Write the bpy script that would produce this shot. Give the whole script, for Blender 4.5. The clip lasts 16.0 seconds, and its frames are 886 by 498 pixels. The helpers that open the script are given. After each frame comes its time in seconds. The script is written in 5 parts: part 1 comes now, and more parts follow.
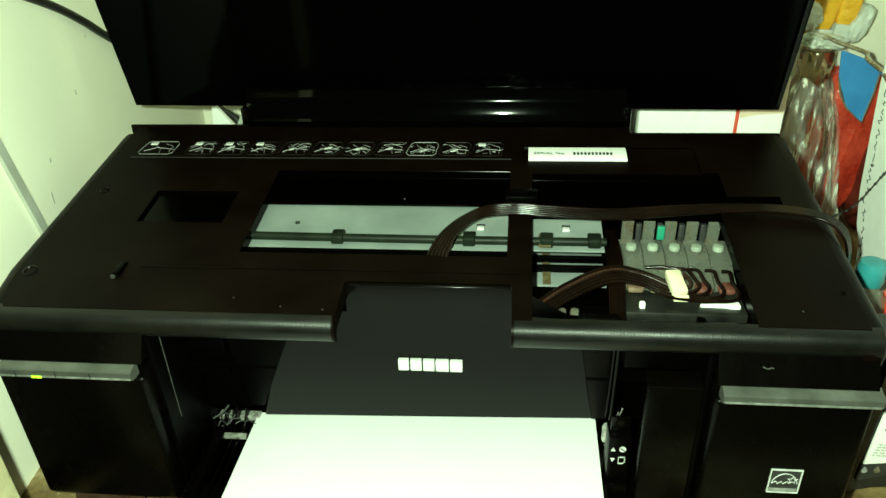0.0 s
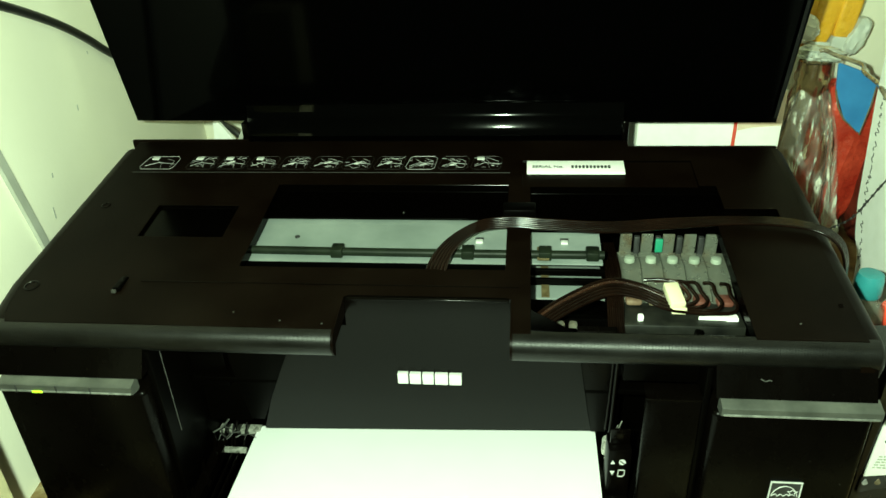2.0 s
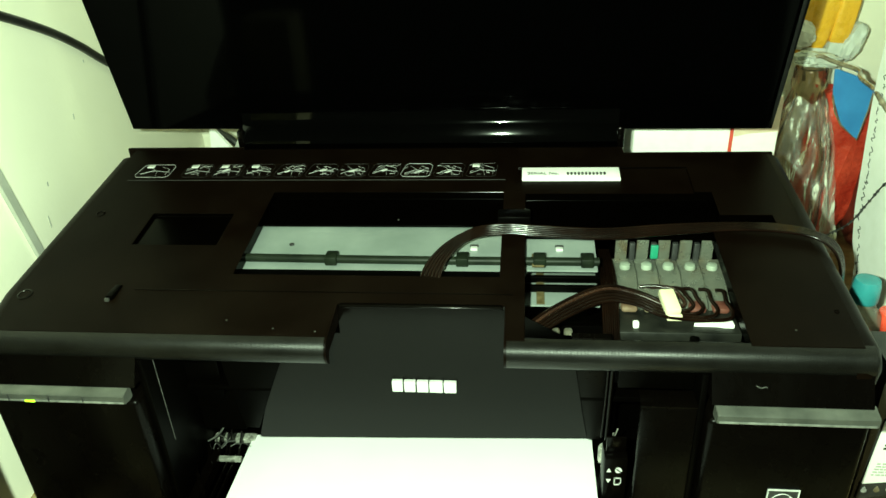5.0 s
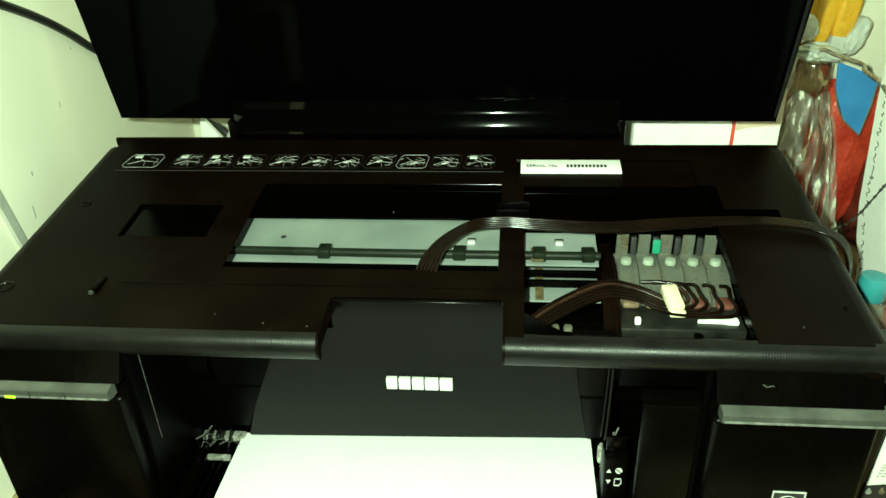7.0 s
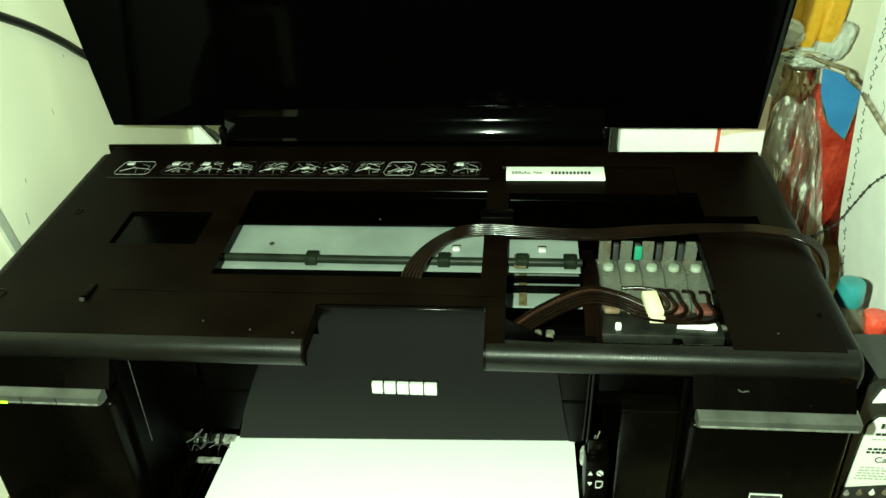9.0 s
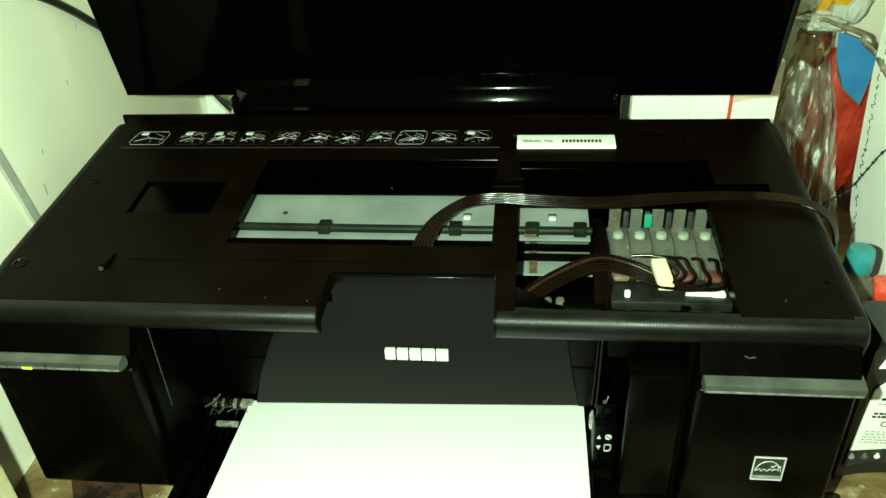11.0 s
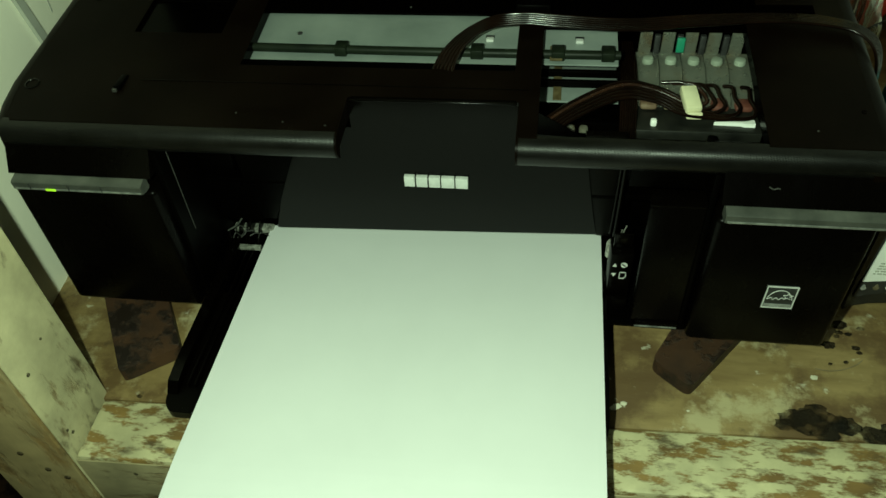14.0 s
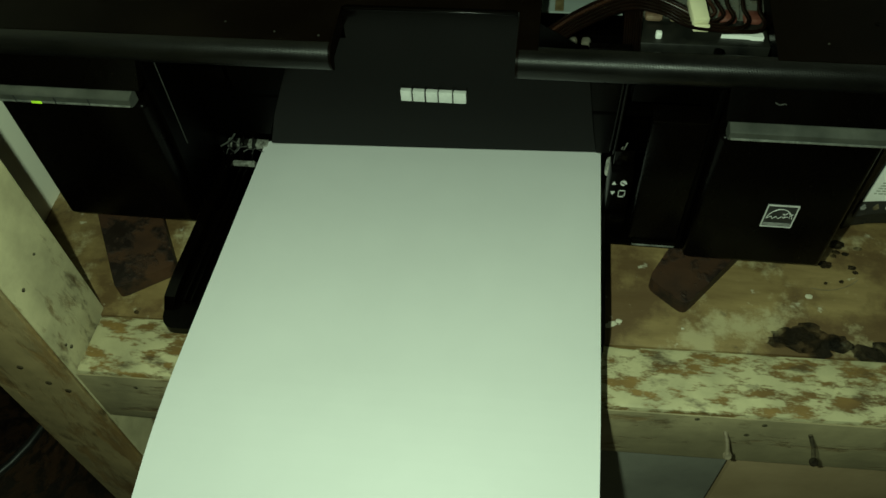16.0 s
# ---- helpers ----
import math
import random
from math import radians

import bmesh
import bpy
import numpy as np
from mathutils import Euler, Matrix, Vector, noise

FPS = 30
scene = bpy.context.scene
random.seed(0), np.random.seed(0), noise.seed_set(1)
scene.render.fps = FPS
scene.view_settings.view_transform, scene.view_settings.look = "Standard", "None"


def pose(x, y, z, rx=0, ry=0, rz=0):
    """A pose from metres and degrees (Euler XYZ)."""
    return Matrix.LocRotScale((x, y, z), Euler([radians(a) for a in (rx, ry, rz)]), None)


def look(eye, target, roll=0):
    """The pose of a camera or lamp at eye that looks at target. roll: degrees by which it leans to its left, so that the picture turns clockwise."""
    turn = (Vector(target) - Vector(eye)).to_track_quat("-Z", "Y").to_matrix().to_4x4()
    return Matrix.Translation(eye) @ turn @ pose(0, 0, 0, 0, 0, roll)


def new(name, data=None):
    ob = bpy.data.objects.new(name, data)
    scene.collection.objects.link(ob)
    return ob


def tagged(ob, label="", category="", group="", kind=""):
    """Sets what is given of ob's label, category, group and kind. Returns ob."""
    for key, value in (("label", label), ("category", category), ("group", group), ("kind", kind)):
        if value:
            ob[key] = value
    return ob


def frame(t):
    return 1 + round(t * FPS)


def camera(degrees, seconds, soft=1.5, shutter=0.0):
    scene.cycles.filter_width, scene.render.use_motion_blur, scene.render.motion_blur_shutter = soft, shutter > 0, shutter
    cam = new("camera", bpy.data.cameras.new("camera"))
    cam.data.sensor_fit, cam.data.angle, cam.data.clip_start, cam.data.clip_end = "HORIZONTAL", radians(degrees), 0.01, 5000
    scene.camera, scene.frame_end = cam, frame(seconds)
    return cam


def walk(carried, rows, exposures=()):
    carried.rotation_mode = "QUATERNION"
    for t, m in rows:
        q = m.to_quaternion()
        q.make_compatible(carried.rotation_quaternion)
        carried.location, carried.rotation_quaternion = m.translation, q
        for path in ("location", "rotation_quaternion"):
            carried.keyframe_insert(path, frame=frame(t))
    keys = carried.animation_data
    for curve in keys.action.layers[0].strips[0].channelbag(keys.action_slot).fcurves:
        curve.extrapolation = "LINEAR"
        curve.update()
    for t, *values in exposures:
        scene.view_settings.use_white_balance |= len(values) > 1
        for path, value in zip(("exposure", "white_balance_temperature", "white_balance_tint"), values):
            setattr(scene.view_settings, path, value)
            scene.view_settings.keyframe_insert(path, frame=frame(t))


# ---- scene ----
cam = camera(61.6, 16.0)

PATH = [
    (0, (0.057, -0.274, 0.358), (-0.1495, 1.4411, -0.6517), -2.43),
    (0.5, (0.058, -0.275, 0.358), (-0.1558, 1.4519, -0.6283), -2.85),
    (1, (0.059, -0.274, 0.357), (-0.1543, 1.456, -0.6229), -2.67),
    (1.5, (0.058, -0.275, 0.359), (-0.1619, 1.4522, -0.6245), -2.96),
    (2, (0.059, -0.275, 0.36), (-0.1535, 1.4539, -0.6224), -2.73),
    (2.5, (0.058, -0.275, 0.358), (-0.1795, 1.4419, -0.6406), -3.16),
    (3, (0.061, -0.276, 0.361), (-0.1774, 1.4534, -0.6153), -3.32),
    (3.5, (0.061, -0.276, 0.363), (-0.1608, 1.4567, -0.6095), -3.07),
    (4, (0.063, -0.275, 0.361), (-0.1629, 1.46, -0.6071), -3.09),
    (6.5, (0.062, -0.268, 0.355), (-0.1341, 1.4738, -0.6084), -2.67),
    (7, (0.06, -0.264, 0.351), (-0.14, 1.4729, -0.6201), -2.38),
    (7.5, (0.06, -0.265, 0.351), (-0.1374, 1.4705, -0.6231), -2.3),
    (8, (0.063, -0.265, 0.353), (-0.117, 1.4813, -0.6063), -1.87),
    (10.5, (0.071, -0.272, 0.362), (-0.1653, 1.426, -0.6681), -3.54),
    (11, (0.07, -0.271, 0.362), (-0.1609, 1.4146, -0.6896), -3.28),
    (11.5, (0.07, -0.27, 0.36), (-0.1557, 1.3883, -0.7365), -2.95),
    (12, (0.07, -0.269, 0.359), (-0.161, 1.3161, -0.8398), -3.16),
    (12.5, (0.07, -0.268, 0.359), (-0.1638, 1.2684, -0.8992), -3.25),
    (13, (0.069, -0.266, 0.359), (-0.1687, 1.2207, -0.9585), -3.44),
    (13.5, (0.069, -0.265, 0.356), (-0.1821, 1.1908, -0.9932), -3.85),
    (14, (0.068, -0.269, 0.358), (-0.192, 1.131, -1.046), -4.25),
    (14.5, (0.069, -0.268, 0.357), (-0.1983, 1.0927, -1.0835), -4.5),
    (15, (0.067, -0.267, 0.356), (-0.2013, 1.0422, -1.1315), -4.69),
    (15.5, (0.067, -0.267, 0.354), (-0.1912, 0.9861, -1.1838), -4.56),
    (16, (0.067, -0.268, 0.353), (-0.1682, 0.9771, -1.1898), -4.09),
]
walk(cam, [(t, look(eye, target, roll)) for t, eye, target, roll in PATH],
     exposures=[(0, 0.0), (2.5, 0.0), (4, 0.18), (6.5, 0.14), (8, 0.08), (10.5, 0.08), (11.0, -0.02), (11.5, -0.2), (12.0, -0.75), (12.5, -0.95), (13.5, -1.2), (14.5, -1.42), (15.5, -1.65), (16, -1.9)])

# ---- world and light ----
world = bpy.data.worlds.new("world")
scene.world = world
world.use_nodes = True
world.node_tree.nodes["Background"].inputs[0].default_value = (0.6, 0.7, 0.55, 1)
world.node_tree.nodes["Background"].inputs[1].default_value = 0.006

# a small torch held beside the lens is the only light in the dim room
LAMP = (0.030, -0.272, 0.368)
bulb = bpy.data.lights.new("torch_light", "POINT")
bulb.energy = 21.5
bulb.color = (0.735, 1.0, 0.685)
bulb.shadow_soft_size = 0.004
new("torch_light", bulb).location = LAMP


# ---- materials ----
def nodes_of(name):
    m = bpy.data.materials.new(name)
    m.use_nodes = True
    nt = m.node_tree
    return m, nt, nt.nodes["Principled BSDF"]


def noise_node(nt, scale, detail=4, rough=0.55, coord="Object", stretch=None):
    tc = nt.nodes.new("ShaderNodeTexCoord")
    n = nt.nodes.new("ShaderNodeTexNoise")
    n.inputs["Scale"].default_value = scale
    n.inputs["Detail"].default_value = detail
    n.inputs["Roughness"].default_value = rough
    if stretch:
        mp = nt.nodes.new("ShaderNodeMapping")
        mp.inputs["Scale"].default_value = stretch
        nt.links.new(tc.outputs[coord], mp.inputs[0])
        nt.links.new(mp.outputs[0], n.inputs["Vector"])
    else:
        nt.links.new(tc.outputs[coord], n.inputs["Vector"])
    return n


def ramp(nt, src, stops):
    r = nt.nodes.new("ShaderNodeValToRGB")
    e = r.color_ramp.elements
    while len(e) < len(stops):
        e.new(0.5)
    for k, (p, c) in enumerate(stops):
        e[k].position = p
        e[k].color = (*c, 1) if not isinstance(c, (int, float)) else (c, c, c, 1)
    nt.links.new(src, r.inputs[0])
    return r


def bump(nt, bsdf, src, strength, dist=0.001):
    b = nt.nodes.new("ShaderNodeBump")
    b.inputs["Strength"].default_value = strength
    b.inputs["Distance"].default_value = dist
    nt.links.new(src, b.inputs["Height"])
    nt.links.new(b.outputs[0], bsdf.inputs["Normal"])


def surface(name, c1, c2, rough=(0.4, 0.5), scale=60, metal=0.0, bumps=0.0, fine=900, spec=0.5, coat=0.0, deep=0.0004):
    """A surface with colour mottled at one scale, gloss at another and a fine relief."""
    m, nt, b = nodes_of(name)
    n = noise_node(nt, scale)
    r = ramp(nt, n.outputs[0], [(0.3, c1), (0.7, c2)])
    nt.links.new(r.outputs[0], b.inputs["Base Color"])
    n2 = noise_node(nt, scale * 3.1, 6)
    rr = ramp(nt, n2.outputs[0], [(0.3, rough[0]), (0.75, rough[1])])
    nt.links.new(rr.outputs[0], b.inputs["Roughness"])
    b.inputs["Metallic"].default_value = metal
    b.inputs["Specular IOR Level"].default_value = spec
    b.inputs["Coat Weight"].default_value = coat
    b.inputs["Coat Roughness"].default_value = 0.08
    if bumps:
        n3 = noise_node(nt, fine, 3)
        bump(nt, b, n3.outputs[0], bumps, deep)
    return m


def plastic_black(name, rough, dust=0.02, grain=0.3, spec=0.2, base=(0.0007, 0.00045, 0.0003), speck=0.045):
    """Black moulded plastic with faint dust, smears and scratches."""
    m, nt, b = nodes_of(name)
    n = noise_node(nt, 26, 5, 0.6)
    r = ramp(nt, n.outputs[0], [(0.35, base), (0.75, (base[0] + dust * 0.5, base[1] + dust * 0.36, base[2] + dust * 0.24))])
    sp = noise_node(nt, 700, 2, 0.4)
    specks = ramp(nt, sp.outputs[0], [(0.79, 0.0), (0.83, 1.0)])
    mix = nt.nodes.new("ShaderNodeMix")
    mix.data_type = "RGBA"
    nt.links.new(specks.outputs[0], mix.inputs[0])
    nt.links.new(r.outputs[0], mix.inputs[6])
    mix.inputs[7].default_value = (speck, speck, speck * 0.85, 1)
    nt.links.new(mix.outputs[2], b.inputs["Base Color"])
    n2 = noise_node(nt, 45, 6, 0.7, stretch=(1, 0.35, 0.6))
    rr = ramp(nt, n2.outputs[0], [(0.25, rough[0]), (0.8, rough[1])])
    nt.links.new(rr.outputs[0], b.inputs["Roughness"])
    b.inputs["Specular IOR Level"].default_value = spec
    n3 = noise_node(nt, 1600, 2)
    bump(nt, b, n3.outputs[0], grain, 0.0002)
    return m


def ribbed(name):
    """Black plastic with fine moulded ribs across the rounded lip."""
    m, nt, b = nodes_of(name)
    tc = nt.nodes.new("ShaderNodeTexCoord")
    w = nt.nodes.new("ShaderNodeTexWave")
    w.wave_type, w.bands_direction = "BANDS", "X"
    w.inputs["Scale"].default_value = 480
    nt.links.new(tc.outputs["Object"], w.inputs[0])
    n = noise_node(nt, 40, 6, 0.65)
    r = ramp(nt, n.outputs[0], [(0.3, (0.0015, 0.0013, 0.001)), (0.70, (0.004, 0.0037, 0.003)), (0.82, (0.03, 0.03, 0.024))])
    nt.links.new(r.outputs[0], b.inputs["Base Color"])
    rr = ramp(nt, n.outputs[0], [(0.3, 0.30), (0.8, 0.46)])
    nt.links.new(rr.outputs[0], b.inputs["Roughness"])
    b.inputs["Specular IOR Level"].default_value = 0.26
    bump(nt, b, w.outputs[1], 0.24, 0.0003)
    return m


def painted_wood(name, paint, wood1, wood2, cover, scale=9, grain=(1, 14, 14), grime=0.605):
    """Old oil paint worn through to brown wood, with grime spots. cover: share of paint left."""
    m, nt, b = nodes_of(name)
    g = noise_node(nt, 16, 8, 0.6, stretch=grain)
    wood = ramp(nt, g.outputs[0], [(0.3, wood1), (0.7, wood2)])
    p = noise_node(nt, scale, 9, 0.68, stretch=tuple(min(3.2, v) for v in grain))
    keep = ramp(nt, p.outputs[0], [(0.5 - cover * 0.22 - 0.03, 0.0), (0.5 - cover * 0.22 + 0.06, 1.0)])
    tone = noise_node(nt, 31, 5, 0.6)
    pt = ramp(nt, tone.outputs[0], [(0.3, tuple(v * 0.62 for v in paint)), (0.62, paint)])
    mx = nt.nodes.new("ShaderNodeMix")
    mx.data_type = "RGBA"
    nt.links.new(keep.outputs[0], mx.inputs[0])
    nt.links.new(wood.outputs[0], mx.inputs[6])
    nt.links.new(pt.outputs[0], mx.inputs[7])
    dirt = noise_node(nt, 40, 8, 0.62, stretch=tuple(min(2.0, v) for v in grain))
    dr = ramp(nt, dirt.outputs[0], [(grime, 0.0), (grime + 0.11, 0.8)])
    mx2 = nt.nodes.new("ShaderNodeMix")
    mx2.data_type = "RGBA"
    nt.links.new(dr.outputs[0], mx2.inputs[0])
    nt.links.new(mx.outputs[2], mx2.inputs[6])
    mx2.inputs[7].default_value = (0.060, 0.034, 0.011, 1)
    nt.links.new(mx2.outputs[2], b.inputs["Base Color"])
    rr = ramp(nt, p.outputs[0], [(0.3, 0.75), (0.7, 0.5)])
    nt.links.new(rr.outputs[0], b.inputs["Roughness"])
    ad = nt.nodes.new("ShaderNodeMath")
    ad.operation = "ADD"
    nt.links.new(keep.outputs[0], ad.inputs[0])
    nt.links.new(g.outputs[0], ad.inputs[1])
    bump(nt, b, ad.outputs[0], 0.5, 0.0008)
    return m


def mixed(nt, fac, a, b):
    """Mixes two colours, or a node's colour with a plain one, by a mask."""
    m = nt.nodes.new("ShaderNodeMix")
    m.data_type = "RGBA"
    nt.links.new(fac, m.inputs[0])
    for slot, v in ((6, a), (7, b)):
        if isinstance(v, tuple):
            m.inputs[slot].default_value = (*v, 1)
        else:
            nt.links.new(v, m.inputs[slot])
    return m.outputs[2]


def worn_board(name):
    """Unpainted board: long grain, broad brown patches, pale scuffs and dark grime."""
    m, nt, b = nodes_of(name)
    grain = noise_node(nt, 14, 8, 0.62, stretch=(1, 5, 5))
    col = ramp(nt, grain.outputs[0], [(0.28, (0.12, 0.070, 0.022)), (0.72, (0.30, 0.21, 0.085))]).outputs[0]
    broad = noise_node(nt, 13, 7, 0.65)
    col = mixed(nt, ramp(nt, broad.outputs[0], [(0.48, 0.0), (0.58, 0.8)]).outputs[0], col, (0.075, 0.036, 0.010))
    pale = noise_node(nt, 17, 9, 0.7)
    col = mixed(nt, ramp(nt, pale.outputs[0], [(0.54, 0.0), (0.62, 0.75)]).outputs[0], col, (0.44, 0.38, 0.22))
    fleck = noise_node(nt, 95, 7, 0.6)
    col = mixed(nt, ramp(nt, fleck.outputs[0], [(0.64, 0.0), (0.70, 0.6)]).outputs[0], col, (0.56, 0.53, 0.40))
    grime = noise_node(nt, 60, 6, 0.62)
    col = mixed(nt, ramp(nt, grime.outputs[0], [(0.62, 0.0), (0.72, 0.7)]).outputs[0], col, (0.05, 0.032, 0.015))
    nt.links.new(col, b.inputs["Base Color"])
    nt.links.new(ramp(nt, pale.outputs[0], [(0.3, 0.7), (0.7, 0.5)]).outputs[0], b.inputs["Roughness"])
    bump(nt, b, grain.outputs[0], 0.5, 0.0008)
    return m


def clear(name, tint, rough=0.08, ior=1.45):
    m, nt, b = nodes_of(name)
    b.inputs["Base Color"].default_value = (*tint, 1)
    b.inputs["Transmission Weight"].default_value = 1.0
    b.inputs["IOR"].default_value = ior
    n = noise_node(nt, 220, 3)
    rr = ramp(nt, n.outputs[0], [(0.3, rough), (0.8, rough + 0.12)])
    nt.links.new(rr.outputs[0], b.inputs["Roughness"])
    return m


def film_plastic(name, tint, alpha):
    """Thin crinkled see-through wrapping."""
    m, nt, b = nodes_of(name)
    b.inputs["Base Color"].default_value = (*tint, 1)
    b.inputs["Roughness"].default_value = 0.12
    n = noise_node(nt, 60, 5, 0.7, stretch=(2.6, 2.6, 0.28))
    # The nearly opaque pale streaks paint in glints along the folds.
    rr = ramp(nt, n.outputs[0], [(0.44, alpha * 0.25), (0.56, alpha), (0.62, min(1, alpha * 4.5))])
    nt.links.new(rr.outputs[0], b.inputs["Alpha"])
    b.inputs["Specular IOR Level"].default_value = 0.9
    bump(nt, b, n.outputs[0], 0.45, 0.004)
    return m


def lit(name, colour, strength):
    m, nt, b = nodes_of(name)
    b.inputs["Base Color"].default_value = (*colour, 1)
    b.inputs["Emission Color"].default_value = (*colour, 1)
    b.inputs["Emission Strength"].default_value = strength
    return m


M_TOP = plastic_black("satin_black_plastic", (0.26, 0.5), 0.0046, 0.14, 0.036, (0.0017, 0.0006, 0.0002))
# Near-black copy for inner and under parts; their shade is put into the colour.
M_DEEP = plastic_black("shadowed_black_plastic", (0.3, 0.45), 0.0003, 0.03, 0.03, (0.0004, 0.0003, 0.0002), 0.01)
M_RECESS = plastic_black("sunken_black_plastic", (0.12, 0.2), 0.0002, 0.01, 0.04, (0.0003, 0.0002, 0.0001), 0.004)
M_GLOSS = plastic_black("gloss_black_plastic", (0.12, 0.22), 0.0008, 0.02, 0.10)
M_LID = plastic_black("polished_black_lid", (0.035, 0.06), 0.0001, 0.0, 0.16, (0.0002, 0.0002, 0.0002), 0.003)
M_LIDP = plastic_black("black_lid_face", (0.06, 0.1), 0.0001, 0.0, 0.025, (0.0002, 0.0002, 0.0002), 0.003)
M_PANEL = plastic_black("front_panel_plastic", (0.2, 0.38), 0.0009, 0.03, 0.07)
M_RIB = ribbed("ribbed_black_lip")
M_SILVER = surface("silver_paint", (0.045, 0.048, 0.042), (0.10, 0.103, 0.09), (0.3, 0.45), 70, 0.35, 0.1)
# Paler silver for thin lines that paint highlights onto edges.
M_GLINT = surface("painted_silver_glint", (0.10, 0.105, 0.095), (0.26, 0.265, 0.24), (0.25, 0.4), 180, 0.3)
M_STEEL = surface("galvanised_plate", (0.17, 0.20, 0.19), (0.26, 0.295, 0.28), (0.42, 0.6), 24, 0.25, 0.1)
M_BRIGHT = surface("polished_metal", (0.12, 0.12, 0.10), (0.62, 0.62, 0.55), (0.15, 0.35), 260, 0.45)
M_SHAFT = surface("oiled_shaft", (0.003, 0.005, 0.003), (0.010, 0.014, 0.008), (0.4, 0.55), 60, 0, 0, 900, 0.12)
M_PAPER = surface("white_paper", (0.63, 0.63, 0.635), (0.66, 0.66, 0.665), (0.55, 0.7), 20, 0, 0.05, 2500, 0.35)
M_PRINT = surface("white_print", (0.46, 0.47, 0.45), (0.58, 0.58, 0.56), (0.4, 0.55), 200)
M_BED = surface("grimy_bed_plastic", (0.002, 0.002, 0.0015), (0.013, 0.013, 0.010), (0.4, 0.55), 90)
M_CHIP = surface("scuffed_plastic", (0.012, 0.012, 0.011), (0.04, 0.04, 0.035), (0.4, 0.55), 300)
M_DIMPRINT = surface("dim_print", (0.014, 0.014, 0.013), (0.035, 0.035, 0.033), (0.4, 0.55), 300)
M_GREYPRINT = surface("grey_print", (0.16, 0.165, 0.16), (0.3, 0.3, 0.29), (0.4, 0.55), 300)
M_STICKER = surface("white_sticker", (0.80, 0.80, 0.76), (0.86, 0.86, 0.83), (0.4, 0.55), 90)
M_INK = surface("black_print", (0.012, 0.012, 0.012), (0.03, 0.03, 0.03), (0.4, 0.55), 200)
M_TUBE = surface("brown_ink_tube", (0.0022, 0.0010, 0.0006), (0.0075, 0.0032, 0.0018), (0.10, 0.20), 50, 0, 0, 900, 0.3)
M_TUBE.node_tree.nodes["Principled BSDF"].inputs["Specular IOR Level"].default_value = 0.2
M_TUBE2 = surface("red_brown_ink_tube", (0.010, 0.003, 0.002), (0.026, 0.010, 0.005), (0.2, 0.35), 60)
M_MILKY = clear("milky_plastic", (0.36, 0.37, 0.29), 0.25, 1.3)
M_MILKY.node_tree.nodes["Principled BSDF"].inputs["Transmission Weight"].default_value = 0.7
M_MILKY.node_tree.nodes["Principled BSDF"].inputs["Alpha"].default_value = 0.36
milk = M_MILKY.node_tree
blots = noise_node(milk, 70, 4, 0.6)
milk.links.new(ramp(milk, blots.outputs[0], [(0.35, (0.46, 0.49, 0.41)), (0.52, (0.56, 0.58, 0.48)), (0.70, (0.46, 0.34, 0.21))]).outputs[0], milk.nodes["Principled BSDF"].inputs["Base Color"])
M_NUB = surface("white_rubber", (0.52, 0.55, 0.5), (0.66, 0.68, 0.62), (0.4, 0.55), 90)
M_CREAM = surface("cream_plastic", (0.62, 0.58, 0.38), (0.72, 0.68, 0.47), (0.35, 0.5), 60)
M_TEAL = surface("teal_plastic", (0.02, 0.17, 0.19), (0.03, 0.25, 0.27), (0.3, 0.45), 60)
M_GREEN = surface("green_plastic", (0.01, 0.19, 0.11), (0.015, 0.25, 0.15), (0.35, 0.5), 60)
M_PEACH = surface("stained_plastic", (0.11, 0.085, 0.05), (0.23, 0.19, 0.125), (0.35, 0.5), 220)
M_TAR = surface("brown_ink_smear", (0.05, 0.034, 0.013), (0.13, 0.10, 0.05), (0.3, 0.5), 200)
M_CORE = surface("ink_stained_core", (0.06, 0.024, 0.014), (0.24, 0.17, 0.11), (0.35, 0.5), 160)
M_CORE2 = surface("red_stained_core", (0.045, 0.008, 0.006), (0.17, 0.06, 0.042), (0.35, 0.5), 160)
M_PLUG = surface("pale_rubber", (0.22, 0.25, 0.20), (0.30, 0.34, 0.28), (0.4, 0.55), 90)
M_WALL = surface("painted_board", (0.84, 0.815, 0.66), (0.90, 0.875, 0.73), (0.45, 0.6), 7, 0, 0.25, 260)
M_TRIM = surface("grey_trim", (0.36, 0.365, 0.32), (0.46, 0.465, 0.41), (0.5, 0.6), 40, 0, 0.2, 300)
M_ROOM = surface("room_plaster", (0.30, 0.29, 0.27), (0.38, 0.37, 0.345), (0.6, 0.7), 3, 0, 0.3, 200)
M_FLOOR = surface("cement_floor", (0.28, 0.23, 0.17), (0.48, 0.41, 0.32), (0.5, 0.7), 9, 0, 0.4, 300)
M_SHELF = worn_board("bare_shelf_board")
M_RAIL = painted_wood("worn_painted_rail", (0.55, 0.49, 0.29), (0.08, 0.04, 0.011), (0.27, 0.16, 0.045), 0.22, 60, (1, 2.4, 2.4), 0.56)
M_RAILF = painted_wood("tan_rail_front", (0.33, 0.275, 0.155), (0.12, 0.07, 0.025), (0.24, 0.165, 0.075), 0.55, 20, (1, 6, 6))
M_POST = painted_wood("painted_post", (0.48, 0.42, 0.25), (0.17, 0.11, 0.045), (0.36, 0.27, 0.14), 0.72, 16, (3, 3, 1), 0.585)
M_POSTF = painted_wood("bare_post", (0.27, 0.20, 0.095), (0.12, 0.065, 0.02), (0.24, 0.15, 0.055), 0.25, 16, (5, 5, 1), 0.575)
